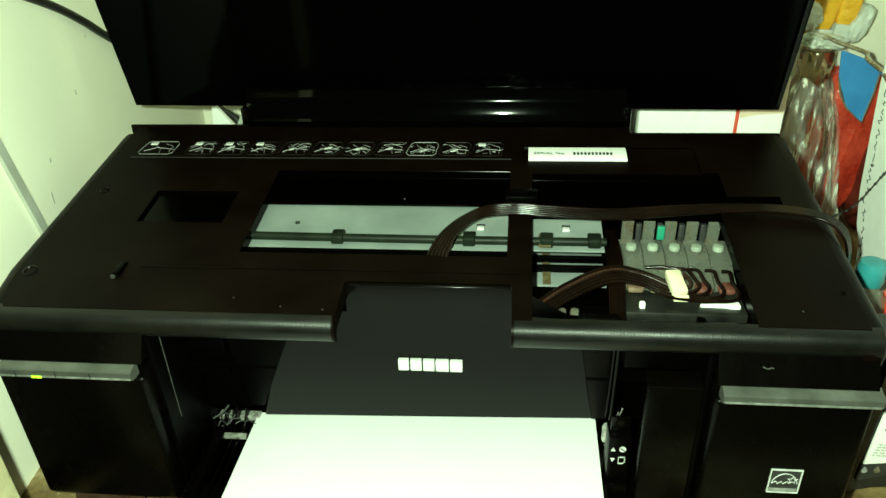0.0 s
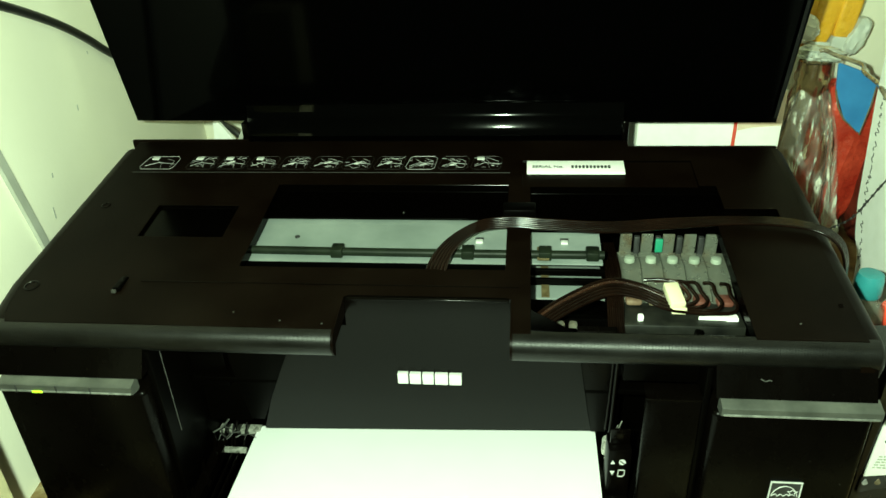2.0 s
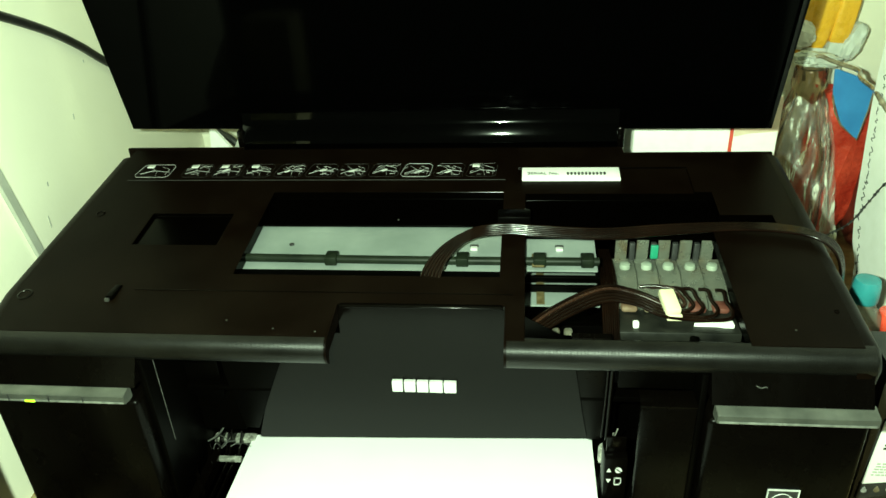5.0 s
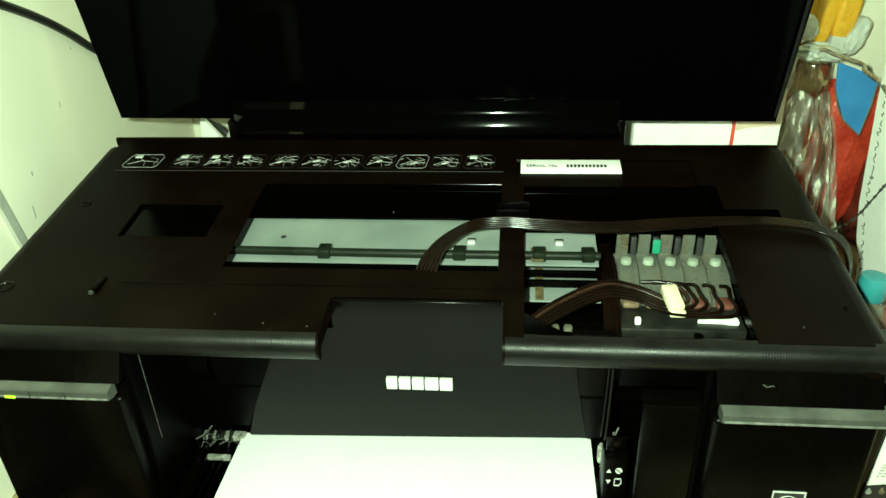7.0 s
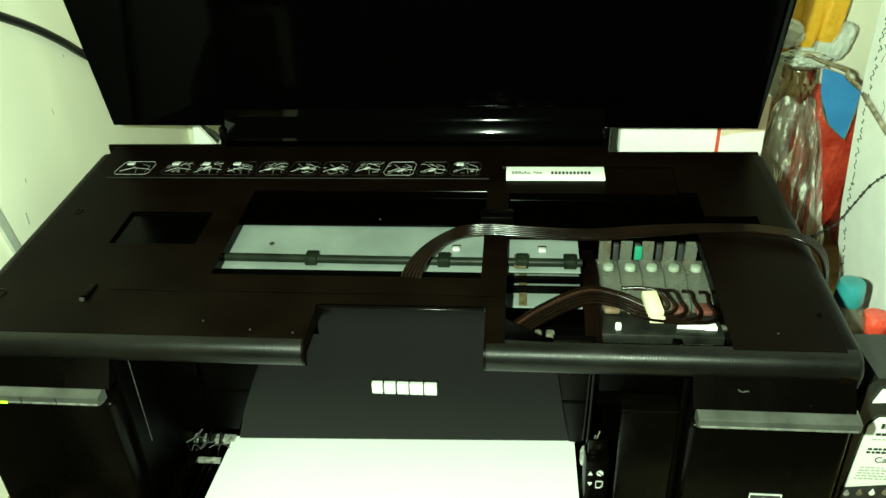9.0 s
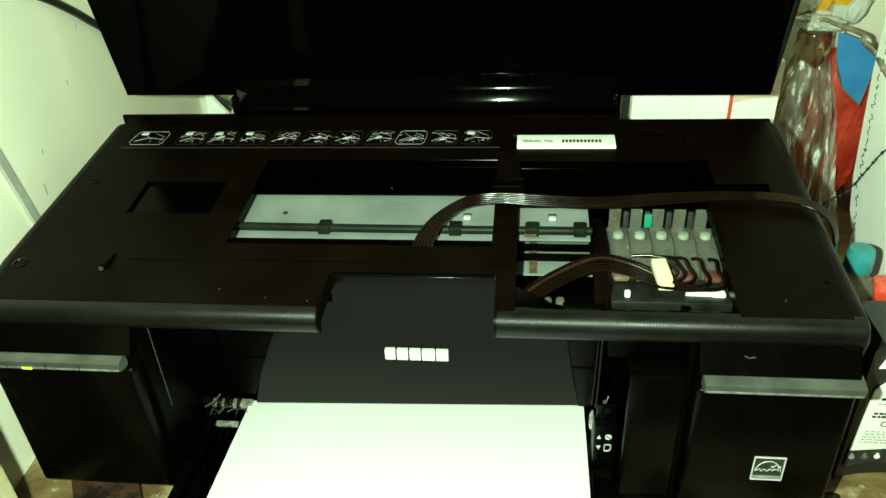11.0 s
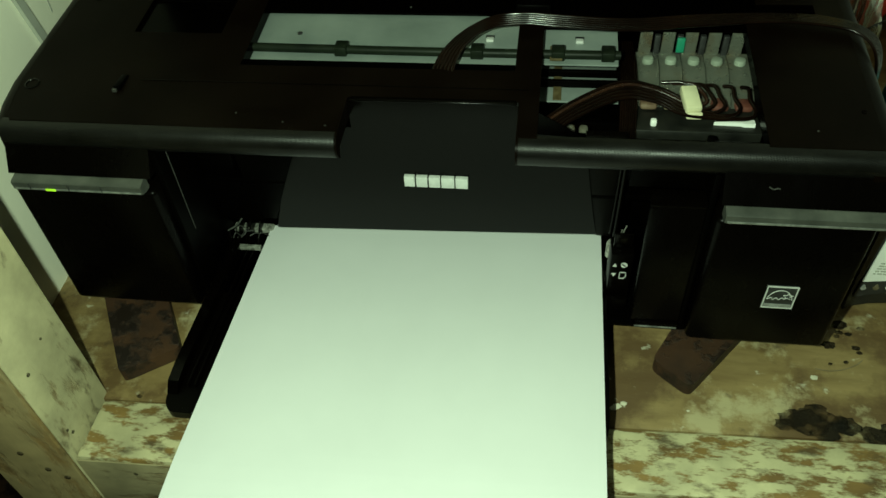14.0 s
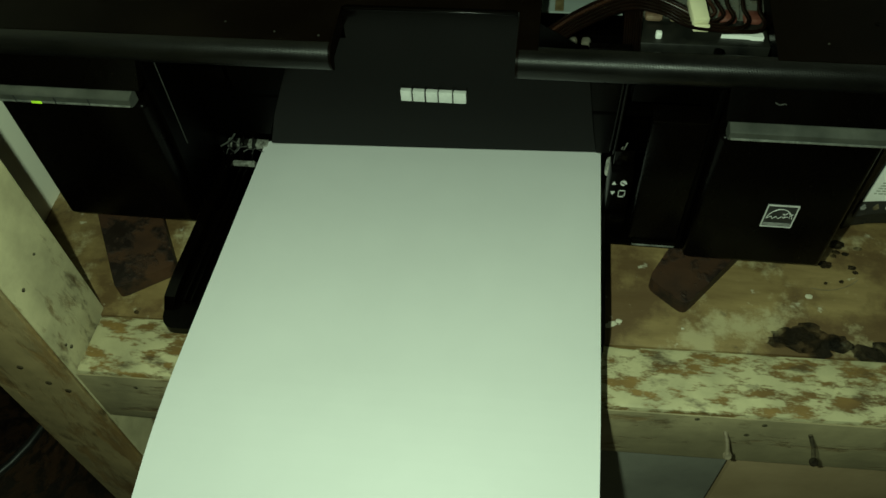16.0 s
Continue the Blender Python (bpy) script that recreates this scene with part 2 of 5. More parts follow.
M_BLOCK = painted_wood("stained_brown_block", (0.010, 0.004, 0.0015), (0.022, 0.008, 0.0025), (0.065, 0.026, 0.009), 0.0, 24, (2, 2, 2), 0.9)
M_STAIN = surface("dried_black_ink", (0.006, 0.0045, 0.003), (0.022, 0.015, 0.008), (0.5, 0.7), 80, 0, 0, 900, 0.15)
def broken(mat, scale, lo, hi):
    """Lets a stain's cover break up into what lies below."""
    nt = mat.node_tree
    n = noise_node(nt, scale, 6, 0.65)
    nt.links.new(ramp(nt, n.outputs[0], [(lo, 0.0), (hi, 1.0)]).outputs[0], nt.nodes["Principled BSDF"].inputs["Alpha"])


broken(M_STAIN, 70, 0.30, 0.60)
M_CHALK = surface("dried_white_paint", (0.5, 0.46, 0.34), (0.66, 0.62, 0.48), (0.5, 0.7), 90)
M_CABLE = surface("black_cable", (0.006, 0.006, 0.0055), (0.013, 0.013, 0.012), (0.4, 0.5), 80)
M_LED = lit("green_lamp", (0.42, 0.8, 0.03), 0.8)
M_GLASS = clear("bottle_glass", (0.80, 0.69, 0.53), 0.02)
M_PALE = surface("pale_pink_print", (0.62, 0.46, 0.34), (0.75, 0.60, 0.46), (0.4, 0.55), 40)
M_CORDC = surface("clear_brown_cord", (0.05, 0.03, 0.015), (0.42, 0.36, 0.25), (0.1, 0.2), 160, 0, 0, 900, 0.6)
M_WRAP = film_plastic("clear_wrapping", (0.95, 0.95, 0.84), 0.2)
M_RED = surface("red_wrapper", (0.42, 0.022, 0.012), (0.75, 0.08, 0.04), (0.2, 0.4), 35, 0, 0.9, 55, 0.6, 0.3, 0.004)
M_DARKRED = surface("dark_red_wrapper", (0.07, 0.012, 0.008), (0.16, 0.03, 0.018), (0.3, 0.5), 35, 0, 0.9, 55, 0.6, 0.3, 0.004)
M_YELLOW = surface("yellow_wrapper", (0.80, 0.38, 0.02), (0.92, 0.52, 0.05), (0.22, 0.4), 40, 0, 0.9, 55, 0.6, 0.3, 0.004)
M_BLUE = surface("blue_card", (0.025, 0.19, 0.50), (0.04, 0.26, 0.62), (0.3, 0.5), 40, 0, 0.3, 80)
M_BLACKINK = surface("black_ink_bottle", (0.008, 0.008, 0.008), (0.016, 0.016, 0.015), (0.16, 0.3), 40)


# ---- mesh helpers ----
def part(name, bm, material, parent=None, label="", smooth=0.0):
    """Links a bmesh as one mesh object under a thing or a part; with no parent it is a thing."""
    me = bpy.data.meshes.new(name)
    bmesh.ops.recalc_face_normals(bm, faces=bm.faces)
    if smooth:
        for f in bm.faces:
            f.smooth = True
        for e in bm.edges:
            if len(e.link_faces) == 2 and e.calc_face_angle(0) > radians(smooth):
                e.smooth = False
    bm.to_mesh(me)
    bm.free()
    for mt in (material if isinstance(material, (list, tuple)) else [material]):
        me.materials.append(mt)
    ob = new(name, me)
    if parent is not None:
        ob.parent = parent
    if label:
        ob["label"] = label
    return ob


def thing(name, label, category, group="", kind="", at=(0, 0, 0)):
    ob = new(name)
    ob.empty_display_size = 0.02
    ob.location = at
    return tagged(ob, label, category, group, kind)


def box(bm, x0, x1, y0, y1, z0, z1, bevel=0.0, seg=2, m=None):
    """A box, its edges rounded, into bm."""
    r = bmesh.ops.create_cube(bm, size=1)
    vs = r["verts"]
    for v in vs:
        v.co = Vector(((x0 + x1) / 2 + v.co.x * (x1 - x0), (y0 + y1) / 2 + v.co.y * (y1 - y0), (z0 + z1) / 2 + v.co.z * (z1 - z0)))
    if bevel:
        es = list({e for v in vs for e in v.link_edges})
        r = bmesh.ops.bevel(bm, geom=es, offset=bevel, segments=seg, affect="EDGES", profile=0.5)
        vs = list({v for f in r["faces"] for v in f.verts} | {v for v in vs if v.is_valid})
    if m is not None:
        bmesh.ops.transform(bm, matrix=m, verts=[v for v in vs if v.is_valid])
    return vs


def boxed(name, x0, x1, y0, y1, z0, z1, material, parent=None, bevel=0.001, label="", m=None, seg=2):
    bm = bmesh.new()
    box(bm, x0, x1, y0, y1, z0, z1, bevel, seg, m)
    return part(name, bm, material, parent, label, 35)


def prism(bm, outline, lo, hi, axis="x", fn=None):
    """Extrudes a closed outline along an axis; outline points are the other two coordinates in order."""
    def put(p, a):
        co = (a, p[0], p[1]) if axis == "x" else (p[0], a, p[1]) if axis == "y" else (p[0], p[1], a)
        return bm.verts.new(fn(co) if fn else co)
    a = [put(p, lo) for p in outline]
    b = [put(p, hi) for p in outline]
    n = len(outline)
    for k in range(n):
        bm.faces.new((a[k], a[(k + 1) % n], b[(k + 1) % n], b[k]))
    bm.faces.new(a[::-1])
    bm.faces.new(b)


def prismed(name, outline, lo, hi, material, parent=None, axis="x", bevel=0.0, label="", fn=None, smooth=35):
    bm = bmesh.new()
    prism(bm, outline, lo, hi, axis, fn)
    if bevel:
        sharp = [e for e in bm.edges if len(e.link_faces) == 2 and e.calc_face_angle(0) > 0.6]
        bmesh.ops.bevel(bm, geom=sharp, offset=bevel, segments=2, affect="EDGES", profile=0.5)
    return part(name, bm, material, parent, label, smooth)


def lathe(bm, profile, n=32, centre=(0, 0), scale_y=1.0):
    """Turns a profile of (radius, z) round the upright axis."""
    rings = []
    for r, z in profile:
        rings.append([bm.verts.new((centre[0] + r * math.cos(2 * math.pi * k / n), centre[1] + scale_y * r * math.sin(2 * math.pi * k / n), z)) for k in range(n)])
    for a, b in zip(rings, rings[1:]):
        for k in range(n):
            bm.faces.new((a[k], a[(k + 1) % n], b[(k + 1) % n], b[k]))
    bm.faces.new(rings[0][::-1])
    bm.faces.new(rings[-1])


def lathed(name, profile, material, parent=None, n=32, centre=(0, 0), label="", scale_y=1.0):
    bm = bmesh.new()
    lathe(bm, profile, n, centre, scale_y)
    return part(name, bm, material, parent, label, 40)


def glide(points, steps=8):
    """Points along a smooth line through the given ones."""
    ps = [Vector(p) for p in points]
    ps = [ps[0] * 2 - ps[1]] + ps + [ps[-1] * 2 - ps[-2]]
    out = []
    for k in range(1, len(ps) - 2):
        a, b, c, d = ps[k - 1:k + 3]
        for s in range(steps):
            t = s / steps
            out.append(0.5 * (2 * b + (c - a) * t + (2 * a - 5 * b + 4 * c - d) * t * t + (3 * b - a - 3 * c + d) * t ** 3))
    out.append(ps[-2])
    return out


def tube(bm, points, r, n=8):
    """A round tube along points."""
    rings, side = [], None
    for k, p in enumerate(points):
        d = (points[min(k + 1, len(points) - 1)] - points[max(k - 1, 0)]).normalized()
        side = d.orthogonal().normalized() if side is None else (side - d * side.dot(d)).normalized()
        up = d.cross(side)
        rr = r(k / (len(points) - 1)) if callable(r) else r
        rings.append([bm.verts.new(p + (side * math.cos(a) + up * math.sin(a)) * rr) for a in (2 * math.pi * j / n for j in range(n))])
    for a, b in zip(rings, rings[1:]):
        for k in range(n):
            bm.faces.new((a[k], a[(k + 1) % n], b[(k + 1) % n], b[k]))
    bm.faces.new(rings[0][::-1])
    bm.faces.new(rings[-1])


def tubed(name, points, r, material, parent=None, label="", steps=8, n=8):
    bm = bmesh.new()
    tube(bm, glide(points, steps), r, n)
    return part(name, bm, material, parent, label, 60)


def arc(cx, cz, r, a0, a1, n=6):
    return [(cx + r * math.cos(radians(a0 + (a1 - a0) * k / n)), cz + r * math.sin(radians(a0 + (a1 - a0) * k / n))) for k in range(n + 1)]


def top_z(y):
    """Height of the printer's sloping deck."""
    return 0.148 + 0.135 * (y - 0.02)


# ---- the room and the wooden stand ----
TURN = Matrix.Translation((0, -0.08, 0)) @ Matrix.Rotation(radians(1.9), 4, "Z") @ Matrix.Translation((0, 0.08, 0))


def setting(name, x0, x1, y0, y1, z0, z1, material, label, category, bevel=0.0, m=None):
    ob = boxed(name, x0, x1, y0, y1, z0, z1, material, None, bevel, "", m)
    return tagged(ob, label, category, "", "structure")


setting("floor", -1.7, 1.9, -2.1, 0.56, -0.62, -0.57, M_FLOOR, "grey-brown worn cement floor below the stand", "floor")
setting("ceiling", -1.7, 1.9, -2.1, 0.56, 1.9, 1.95, M_ROOM, "dim plain plaster ceiling", "ceiling")
setting("wall_south", -1.7, 1.9, -2.15, -2.1, -0.62, 1.95, M_ROOM, "dim plain plaster wall", "wall")
setting("wall_west", -1.75, -1.7, -2.15, 0.56, -0.62, 1.95, M_ROOM, "dim plain plaster wall", "wall")
setting("wall_east", 1.9, 1.95, -2.15, 0.56, -0.62, 1.95, M_ROOM, "dim plain plaster wall", "wall")
setting("wall_north", -1.75, 1.95, 0.462, 0.56, -0.62, 1.95, M_WALL, "pale painted wall behind the printer", "wall")
west = prismed("wall_niche_west", [(-0.2460, -0.036), (-0.2850, 0.461), (-0.315, 0.461), (-0.276, -0.036)], -0.5695, 1.0, M_WALL, None, "z", 0.001)
tagged(west, "pale painted board wall with a few marks", "wall", "", "structure")
setting("wall_niche_east", 0.425, 0.445, -0.035, 0.461, 0.002, 1.0, M_WALL, "pale painted board wall", "wall", 0.001)

shelf = thing("wooden_shelf", "worn brown wooden shelf with a pale painted front rail", "shelf", "", "structure")
boxed("shelf_board", -0.300, 0.9, -0.0455, 0.470, -0.018, 0.0, M_SHELF, shelf, 0.0008, "bare brown shelf board with pale smears", TURN)
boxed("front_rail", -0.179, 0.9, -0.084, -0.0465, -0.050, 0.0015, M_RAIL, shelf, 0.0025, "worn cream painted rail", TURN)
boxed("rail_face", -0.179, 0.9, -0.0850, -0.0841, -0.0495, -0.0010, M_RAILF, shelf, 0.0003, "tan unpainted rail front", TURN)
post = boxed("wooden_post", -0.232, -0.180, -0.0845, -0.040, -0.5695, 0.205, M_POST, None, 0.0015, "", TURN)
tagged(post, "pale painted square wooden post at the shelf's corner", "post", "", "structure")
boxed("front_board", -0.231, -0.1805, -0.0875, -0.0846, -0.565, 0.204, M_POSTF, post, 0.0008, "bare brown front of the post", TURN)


def niche_x(y):
    """Face of the west niche wall."""
    return -0.2460 - 0.0785 * (y + 0.036)


def trim_y(z):
    return 0.1290 - 0.2315 * (z - 0.1292)


TRIM = [(trim_y(0.001) - 0.0034, 0.001), (trim_y(0.001) + 0.0034, 0.001), (trim_y(0.6) + 0.0042, 0.6), (trim_y(0.6) - 0.0042, 0.6)]
trim = prismed("wall_trim", TRIM, 0.0002, 0.0030, M_TRIM, None, "x", 0.0008, "", lambda c: (niche_x(c[1]) + c[0], c[1], c[2]))
tagged(trim, "narrow grey leaning trim on the pale wall", "trim", "", "structure")

# ---- the printer ----
printer = thing("inkjet_printer", "black inkjet printer with open lid and white paper in its tray", "printer")

# the sloping deck with its openings and sunken fields
XS = [-0.216, -0.168, -0.116, -0.108, -0.097, 0.050, 0.0585, 0.0635, 0.165, 0.168, 0.175, 0.204, 0.218]
YS = [0.0175, 0.022, 0.032, 0.042, 0.050, 0.0655, 0.092, 0.1090, 0.1140, 0.1205, 0.1245, 0.1490, 0.1785, 0.1950, 0.205]


def deck_depth(x, y):
    """How deep the deck lies below its plane; None: an opening."""
    if -0.097 < x < 0.050 and 0.0655 < y < 0.1205:
        return None
    if 0.0635 < x < 0.168 and 0.016 < y < 0.109:
        return None
    if x > 0.128 and y > 0.195:
        return None
    if -0.0340 < x < 0.0545 and y < 0.042:
        return None
    if -0.097 < x < 0.050 and 0.1205 < y < 0.149:
        return 0.005
    if 0.0635 < x < 0.175 and 0.109 < y < 0.149:
        return 0.006
    if 0.0585 < x < 0.165 and 0.149 < y < 0.1785:
        return 0.0012
    if -0.168 < x < -0.116 and 0.092 < y < 0.1245:
        return 0.0021
    if 0.175 < x < 0.204 and 0.114 < y < 0.1245:
        return 0.003
    return 0.0


def corner_in(y):
    """How far the rounded front corner draws in from the side."""
    return float(np.interp(y, [0.0118, 0.0135, 0.0165, 0.022, 0.032, 0.050], [0.0135, 0.0112, 0.0086, 0.0056, 0.0025, 0.0]))


def build_deck():
    bm = bmesh.new()
    xs = sorted(XS + [-0.0340, 0.0545, 0.128])
    nx, ny = len(xs) - 1, len(YS) - 1
    dep = [[deck_depth((xs[i] + xs[i + 1]) / 2, (YS[j] + YS[j + 1]) / 2) for j in range(ny)] for i in range(nx)]

    def quad(a, b, c, d, slot=0):
        bm.faces.new([bm.verts.new(v) for v in (a, b, c, d)]).material_index = slot

    def at(x, y, d):
        return (max(x, corner_in(y) - 0.216), y, top_z(y) - d)
    low = 0.0065
    for i in range(nx):
        for j in range(ny):
            d = dep[i][j]
            x0, x1, y0, y1 = xs[i], xs[i + 1], YS[j], YS[j + 1]
            if d is not None:
                # Deeper fields and step walls take the blacker slot, darkening the recesses by colour.
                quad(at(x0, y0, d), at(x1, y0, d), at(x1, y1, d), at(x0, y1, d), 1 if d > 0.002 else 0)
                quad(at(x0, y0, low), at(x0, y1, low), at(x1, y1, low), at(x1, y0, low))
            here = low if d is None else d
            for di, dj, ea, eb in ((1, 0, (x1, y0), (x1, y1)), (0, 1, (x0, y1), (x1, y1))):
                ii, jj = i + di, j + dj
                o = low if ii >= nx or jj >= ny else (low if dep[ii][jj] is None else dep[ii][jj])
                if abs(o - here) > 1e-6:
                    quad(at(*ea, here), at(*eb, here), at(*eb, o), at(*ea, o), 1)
            if i == 0 and d is not None:
                quad(at(x0, y0, d), at(x0, y1, d), at(x0, y1, low), at(x0, y0, low))
            if j == 0 and d is not None:
                quad(at(x0, y0, d), at(x1, y0, d), at(x1, y0, low), at(x0, y0, low))
    bmesh.ops.remove_doubles(bm, verts=bm.verts, dist=1e-5)
    bmesh.ops.dissolve_limit(bm, angle_limit=0.01, verts=bm.verts, edges=bm.edges, delimit={"MATERIAL"})
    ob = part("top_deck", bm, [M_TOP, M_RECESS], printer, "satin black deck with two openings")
    mod = ob.modifiers.new("soft_edges", "BEVEL")
    mod.width, mod.segments, mod.limit_method, mod.angle_limit = 0.0009, 2, "ANGLE", radians(40)
    return ob


deck = build_deck()

# rounded front lips, left and right of the notch
LIP = [(0.0195 - 0.0080 * math.sin(radians(a)), 0.1396 + 0.0080 * math.cos(radians(a))) for a in range(0, 151, 10)] + [(0.0195, 0.1340)]
prismed("front_lip", LIP, -0.2125, -0.0342, M_RIB, printer, "x", 0, "rounded ribbed black lip")
prismed("front_lip", LIP, 0.0547, 0.2225, M_RIB, printer, "x", 0, "rounded ribbed black lip")


def side_panel(s, xo):
    """A side wall with a rounded shoulder; it draws in at the front corner."""
    bm = bmesh.new()
    rows = []
    for y, inset, drop in ((0.0118, 0.0070, 0.007), (0.0135, 0.004, 0.004), (0.0165, 0.0015, 0.0015), (0.022, 0.0, 0.0), (0.032, 0, 0), (0.05, 0, 0), (0.12, 0, 0), (0.195, 0, 0), (0.205, 0, 0), (0.255, 0, 0.004), (0.27, 0.002, 0.012)):
        zt = top_z(max(y, 0.0175)) - drop - (0.030 if y > 0.2 else 0.0)
        inset = corner_in(y) if s < 0 else inset
        prof = [(0.0105, zt)] + [(0.0105 - 0.0105 * math.sin(radians(a)), zt - 0.011 + 0.011 * math.cos(radians(a))) for a in range(15, 91, 15)]
        prof += [(0.001, 0.118), (0.004, 0.05), (0.0065, 0.024), (0.012, 0.021)]
        low = max(y, 0.011)
        rows.append([bm.verts.new((s * (xo - dx - inset - (0.0 if z > 0.12 else 0.0015)), y if z > 0.128 else low, z)) for dx, z in prof] + [bm.verts.new((s * (xo - 0.014), low, 0.021)), bm.verts.new((s * (xo - 0.014), y, zt - 0.004))])
    n = len(rows[0])
    for a, b in zip(rows, rows[1:]):
        for k in range(n):
            bm.faces.new((a[k], a[(k + 1) % n], b[(k + 1) % n], b[k]))
    bm.faces.new(rows[0])
    bm.faces.new(rows[-1][::-1])
    return part("side_panel", bm, M_TOP, printer, "", 40)


side_panel(-1, 0.2265)
side_panel(1, 0.2285)
# rear edge, stepped up left and right of the lid's hinge
for x0, x1, dy, dz in ((-0.222, -0.136, 0.0, 0.0), (0.128, 0.222, -0.0105, -0.0016)):
    prismed("rear_ridge", [(0.2055 + dy, 0.150), (0.2055 + dy, 0.1732 + dz), (0.2065 + dy, 0.1738 + dz), (0.2085 + dy, 0.1735 + dz), (0.2085 + dy, 0.150)], x0, x1, M_TOP, printer, "x", 0.0008)
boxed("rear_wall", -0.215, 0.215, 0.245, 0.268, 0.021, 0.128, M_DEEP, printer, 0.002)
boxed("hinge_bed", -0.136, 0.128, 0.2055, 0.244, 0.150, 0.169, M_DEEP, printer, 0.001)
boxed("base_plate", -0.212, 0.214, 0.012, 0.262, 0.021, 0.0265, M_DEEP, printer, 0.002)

# front panels either side of the paper outlet
boxed("front_panel", -0.2160, -0.1345, 0.005, 0.030, 0.0225, 0.113, M_PANEL, printer, 0.003, "", None, 3)
prismed("upper_panel", [(0.0145, 0.1390), (0.0050, 0.1222), (0.030, 0.1222), (0.030, 0.1390)], -0.2135, -0.1335, M_PANEL, printer, "x", 0.0006)
boxed("front_panel", 0.1505, 0.2235, 0.005, 0.030, 0.0225, 0.113, M_PANEL, printer, 0.003, "", None, 3)
prismed("upper_panel", [(0.0145, 0.1390), (0.0050, 0.1222), (0.030, 0.1222), (0.030, 0.1390)], 0.1505, 0.2225, M_PANEL, printer, "x", 0.0006)


def silver_bar(x0, x1):
    return prismed("silver_strip", [(0.0075, 0.1224), (0.0008, 0.1206), (0.0, 0.1199), (0.0002, 0.1156), (0.004, 0.1146), (0.0075, 0.1148)], x0, x1, M_SILVER, printer, "x", 0.0003, "silver painted strip")


bar_l = silver_bar(-0.2105, -0.1375)
bar_r = silver_bar(0.1525, 0.2240)
# Highlight on each strip's lower edge, added as a paler thin box.
for bar, x0, x1 in ((bar_l, -0.2095, -0.1385), (bar_r, 0.1535, 0.2230)):
    boxed("strip_glint", x0, x1, -0.0003, 0.0004, 0.1157, 0.1168, M_GLINT, bar, 0.0002, "glint painted along the lower edge")
for x in (-0.2005, -0.1785, -0.1600):
    boxed("button_gap", x - 0.0003, x + 0.0003, -0.0004, 0.0005, 0.1158, 0.1199, M_INK, bar_l, 0.0001)
boxed("power_lamp", -0.1920, -0.1862, -0.0006, 0.0005, 0.1154, 0.1168, M_LED, bar_l, 0.0003, "small glowing green lamp")

# the glossy outlet flap, seen below the lips and in the notch
FLAP = [(0.0403, 0.1496), (0.0397, 0.1342), (0.0397, 0.1325), (0.0395, 0.12), (0.041, 0.10), (0.046, 0.075), (0.0525, 0.052), (0.0545, 0.0505), (0.0565, 0.052), (0.0500, 0.077), (0.0455, 0.10), (0.0440, 0.12), (0.0440, 0.1325), (0.0440, 0.1342), (0.0440, 0.1496)]


# Side edges slant along the paper's reflection, so the brighter area ends there.
def flap_left(z):
    return -0.0330 if z > 0.134 else -0.0700 - 0.43 * (0.111 - z)


def flap_right(z):
    return 0.0533 if z > 0.134 else 0.0903 + 0.15 * (0.113 - z)


flap = prismed("outlet_flap", FLAP, 0.0, 1.0, M_GLOSS, printer, "x", 0, "glossy black outlet flap", lambda c: (flap_left(c[2]) + (flap_right(c[2]) - flap_left(c[2])) * c[0], c[1], c[2] + (0.0080 * c[0] - 0.0050 if c[2] < 0.06 else 0.0)))
# Rest of the flap in separate dark pieces, where no paper is mirrored.
UNLIT_END = [(y + 0.0022, z) for y, z in FLAP if z < 0.134]
prismed("flap_unlit_end", UNLIT_END, 0.0, 1.0, M_DEEP, flap, "x", 0, "", lambda c: (-0.1035 + (flap_left(c[2]) + 0.1033) * c[0], c[1], c[2]))
prismed("flap_unlit_end", UNLIT_END, 0.0, 1.0, M_PANEL, flap, "x", 0, "", lambda c: (flap_right(c[2]) + 0.0002 + (0.1075 - flap_right(c[2])) * c[0], c[1], c[2]))
boxed("notch_lip", -0.0320, 0.0525, 0.0399, 0.046, 0.1497, 0.1511, M_GLOSS, printer, 0.0006, "", None, 3)
for x in (-0.0345, 0.0535):
    prismed("notch_cheek", LIP[:-1] + [(0.0175, 0.1385), (0.042, 0.1410), (0.042, 0.1509)], x, x + 0.0013, M_TOP, printer, "x")


# maker's mark as five plain blocks
for k, w in enumerate((0.0058, 0.0062, 0.0062, 0.0072, 0.0068)):
    x = -0.0078 + (0, 0.0066, 0.0136, 0.0204, 0.0282)[k]
    boxed("mark", x, x + w, 0.0382, 0.0412, 0.0968, 0.1036, M_PRINT, flap, 0.0003)

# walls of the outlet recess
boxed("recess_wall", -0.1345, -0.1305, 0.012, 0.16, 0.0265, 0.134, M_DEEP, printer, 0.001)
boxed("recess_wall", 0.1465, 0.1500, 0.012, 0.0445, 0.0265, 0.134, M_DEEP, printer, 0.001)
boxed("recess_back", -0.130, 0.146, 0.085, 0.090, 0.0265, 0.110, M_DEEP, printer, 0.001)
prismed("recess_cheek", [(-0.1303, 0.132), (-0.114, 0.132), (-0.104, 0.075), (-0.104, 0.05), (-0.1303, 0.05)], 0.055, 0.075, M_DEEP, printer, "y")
# Glint on the recess wall's edge, drawn as a thin paler tube.
tubed("recess_edge_glint", [(-0.1303, 0.0220, 0.1280), (-0.1304, 0.0220, 0.0720)], 0.0003, M_CHIP, printer)
boxed("guide_rail", -0.1300, -0.1035, 0.0605, 0.066, 0.0330, 0.0368, M_BRIGHT, printer, 0.0006, "bright metal guide rail")
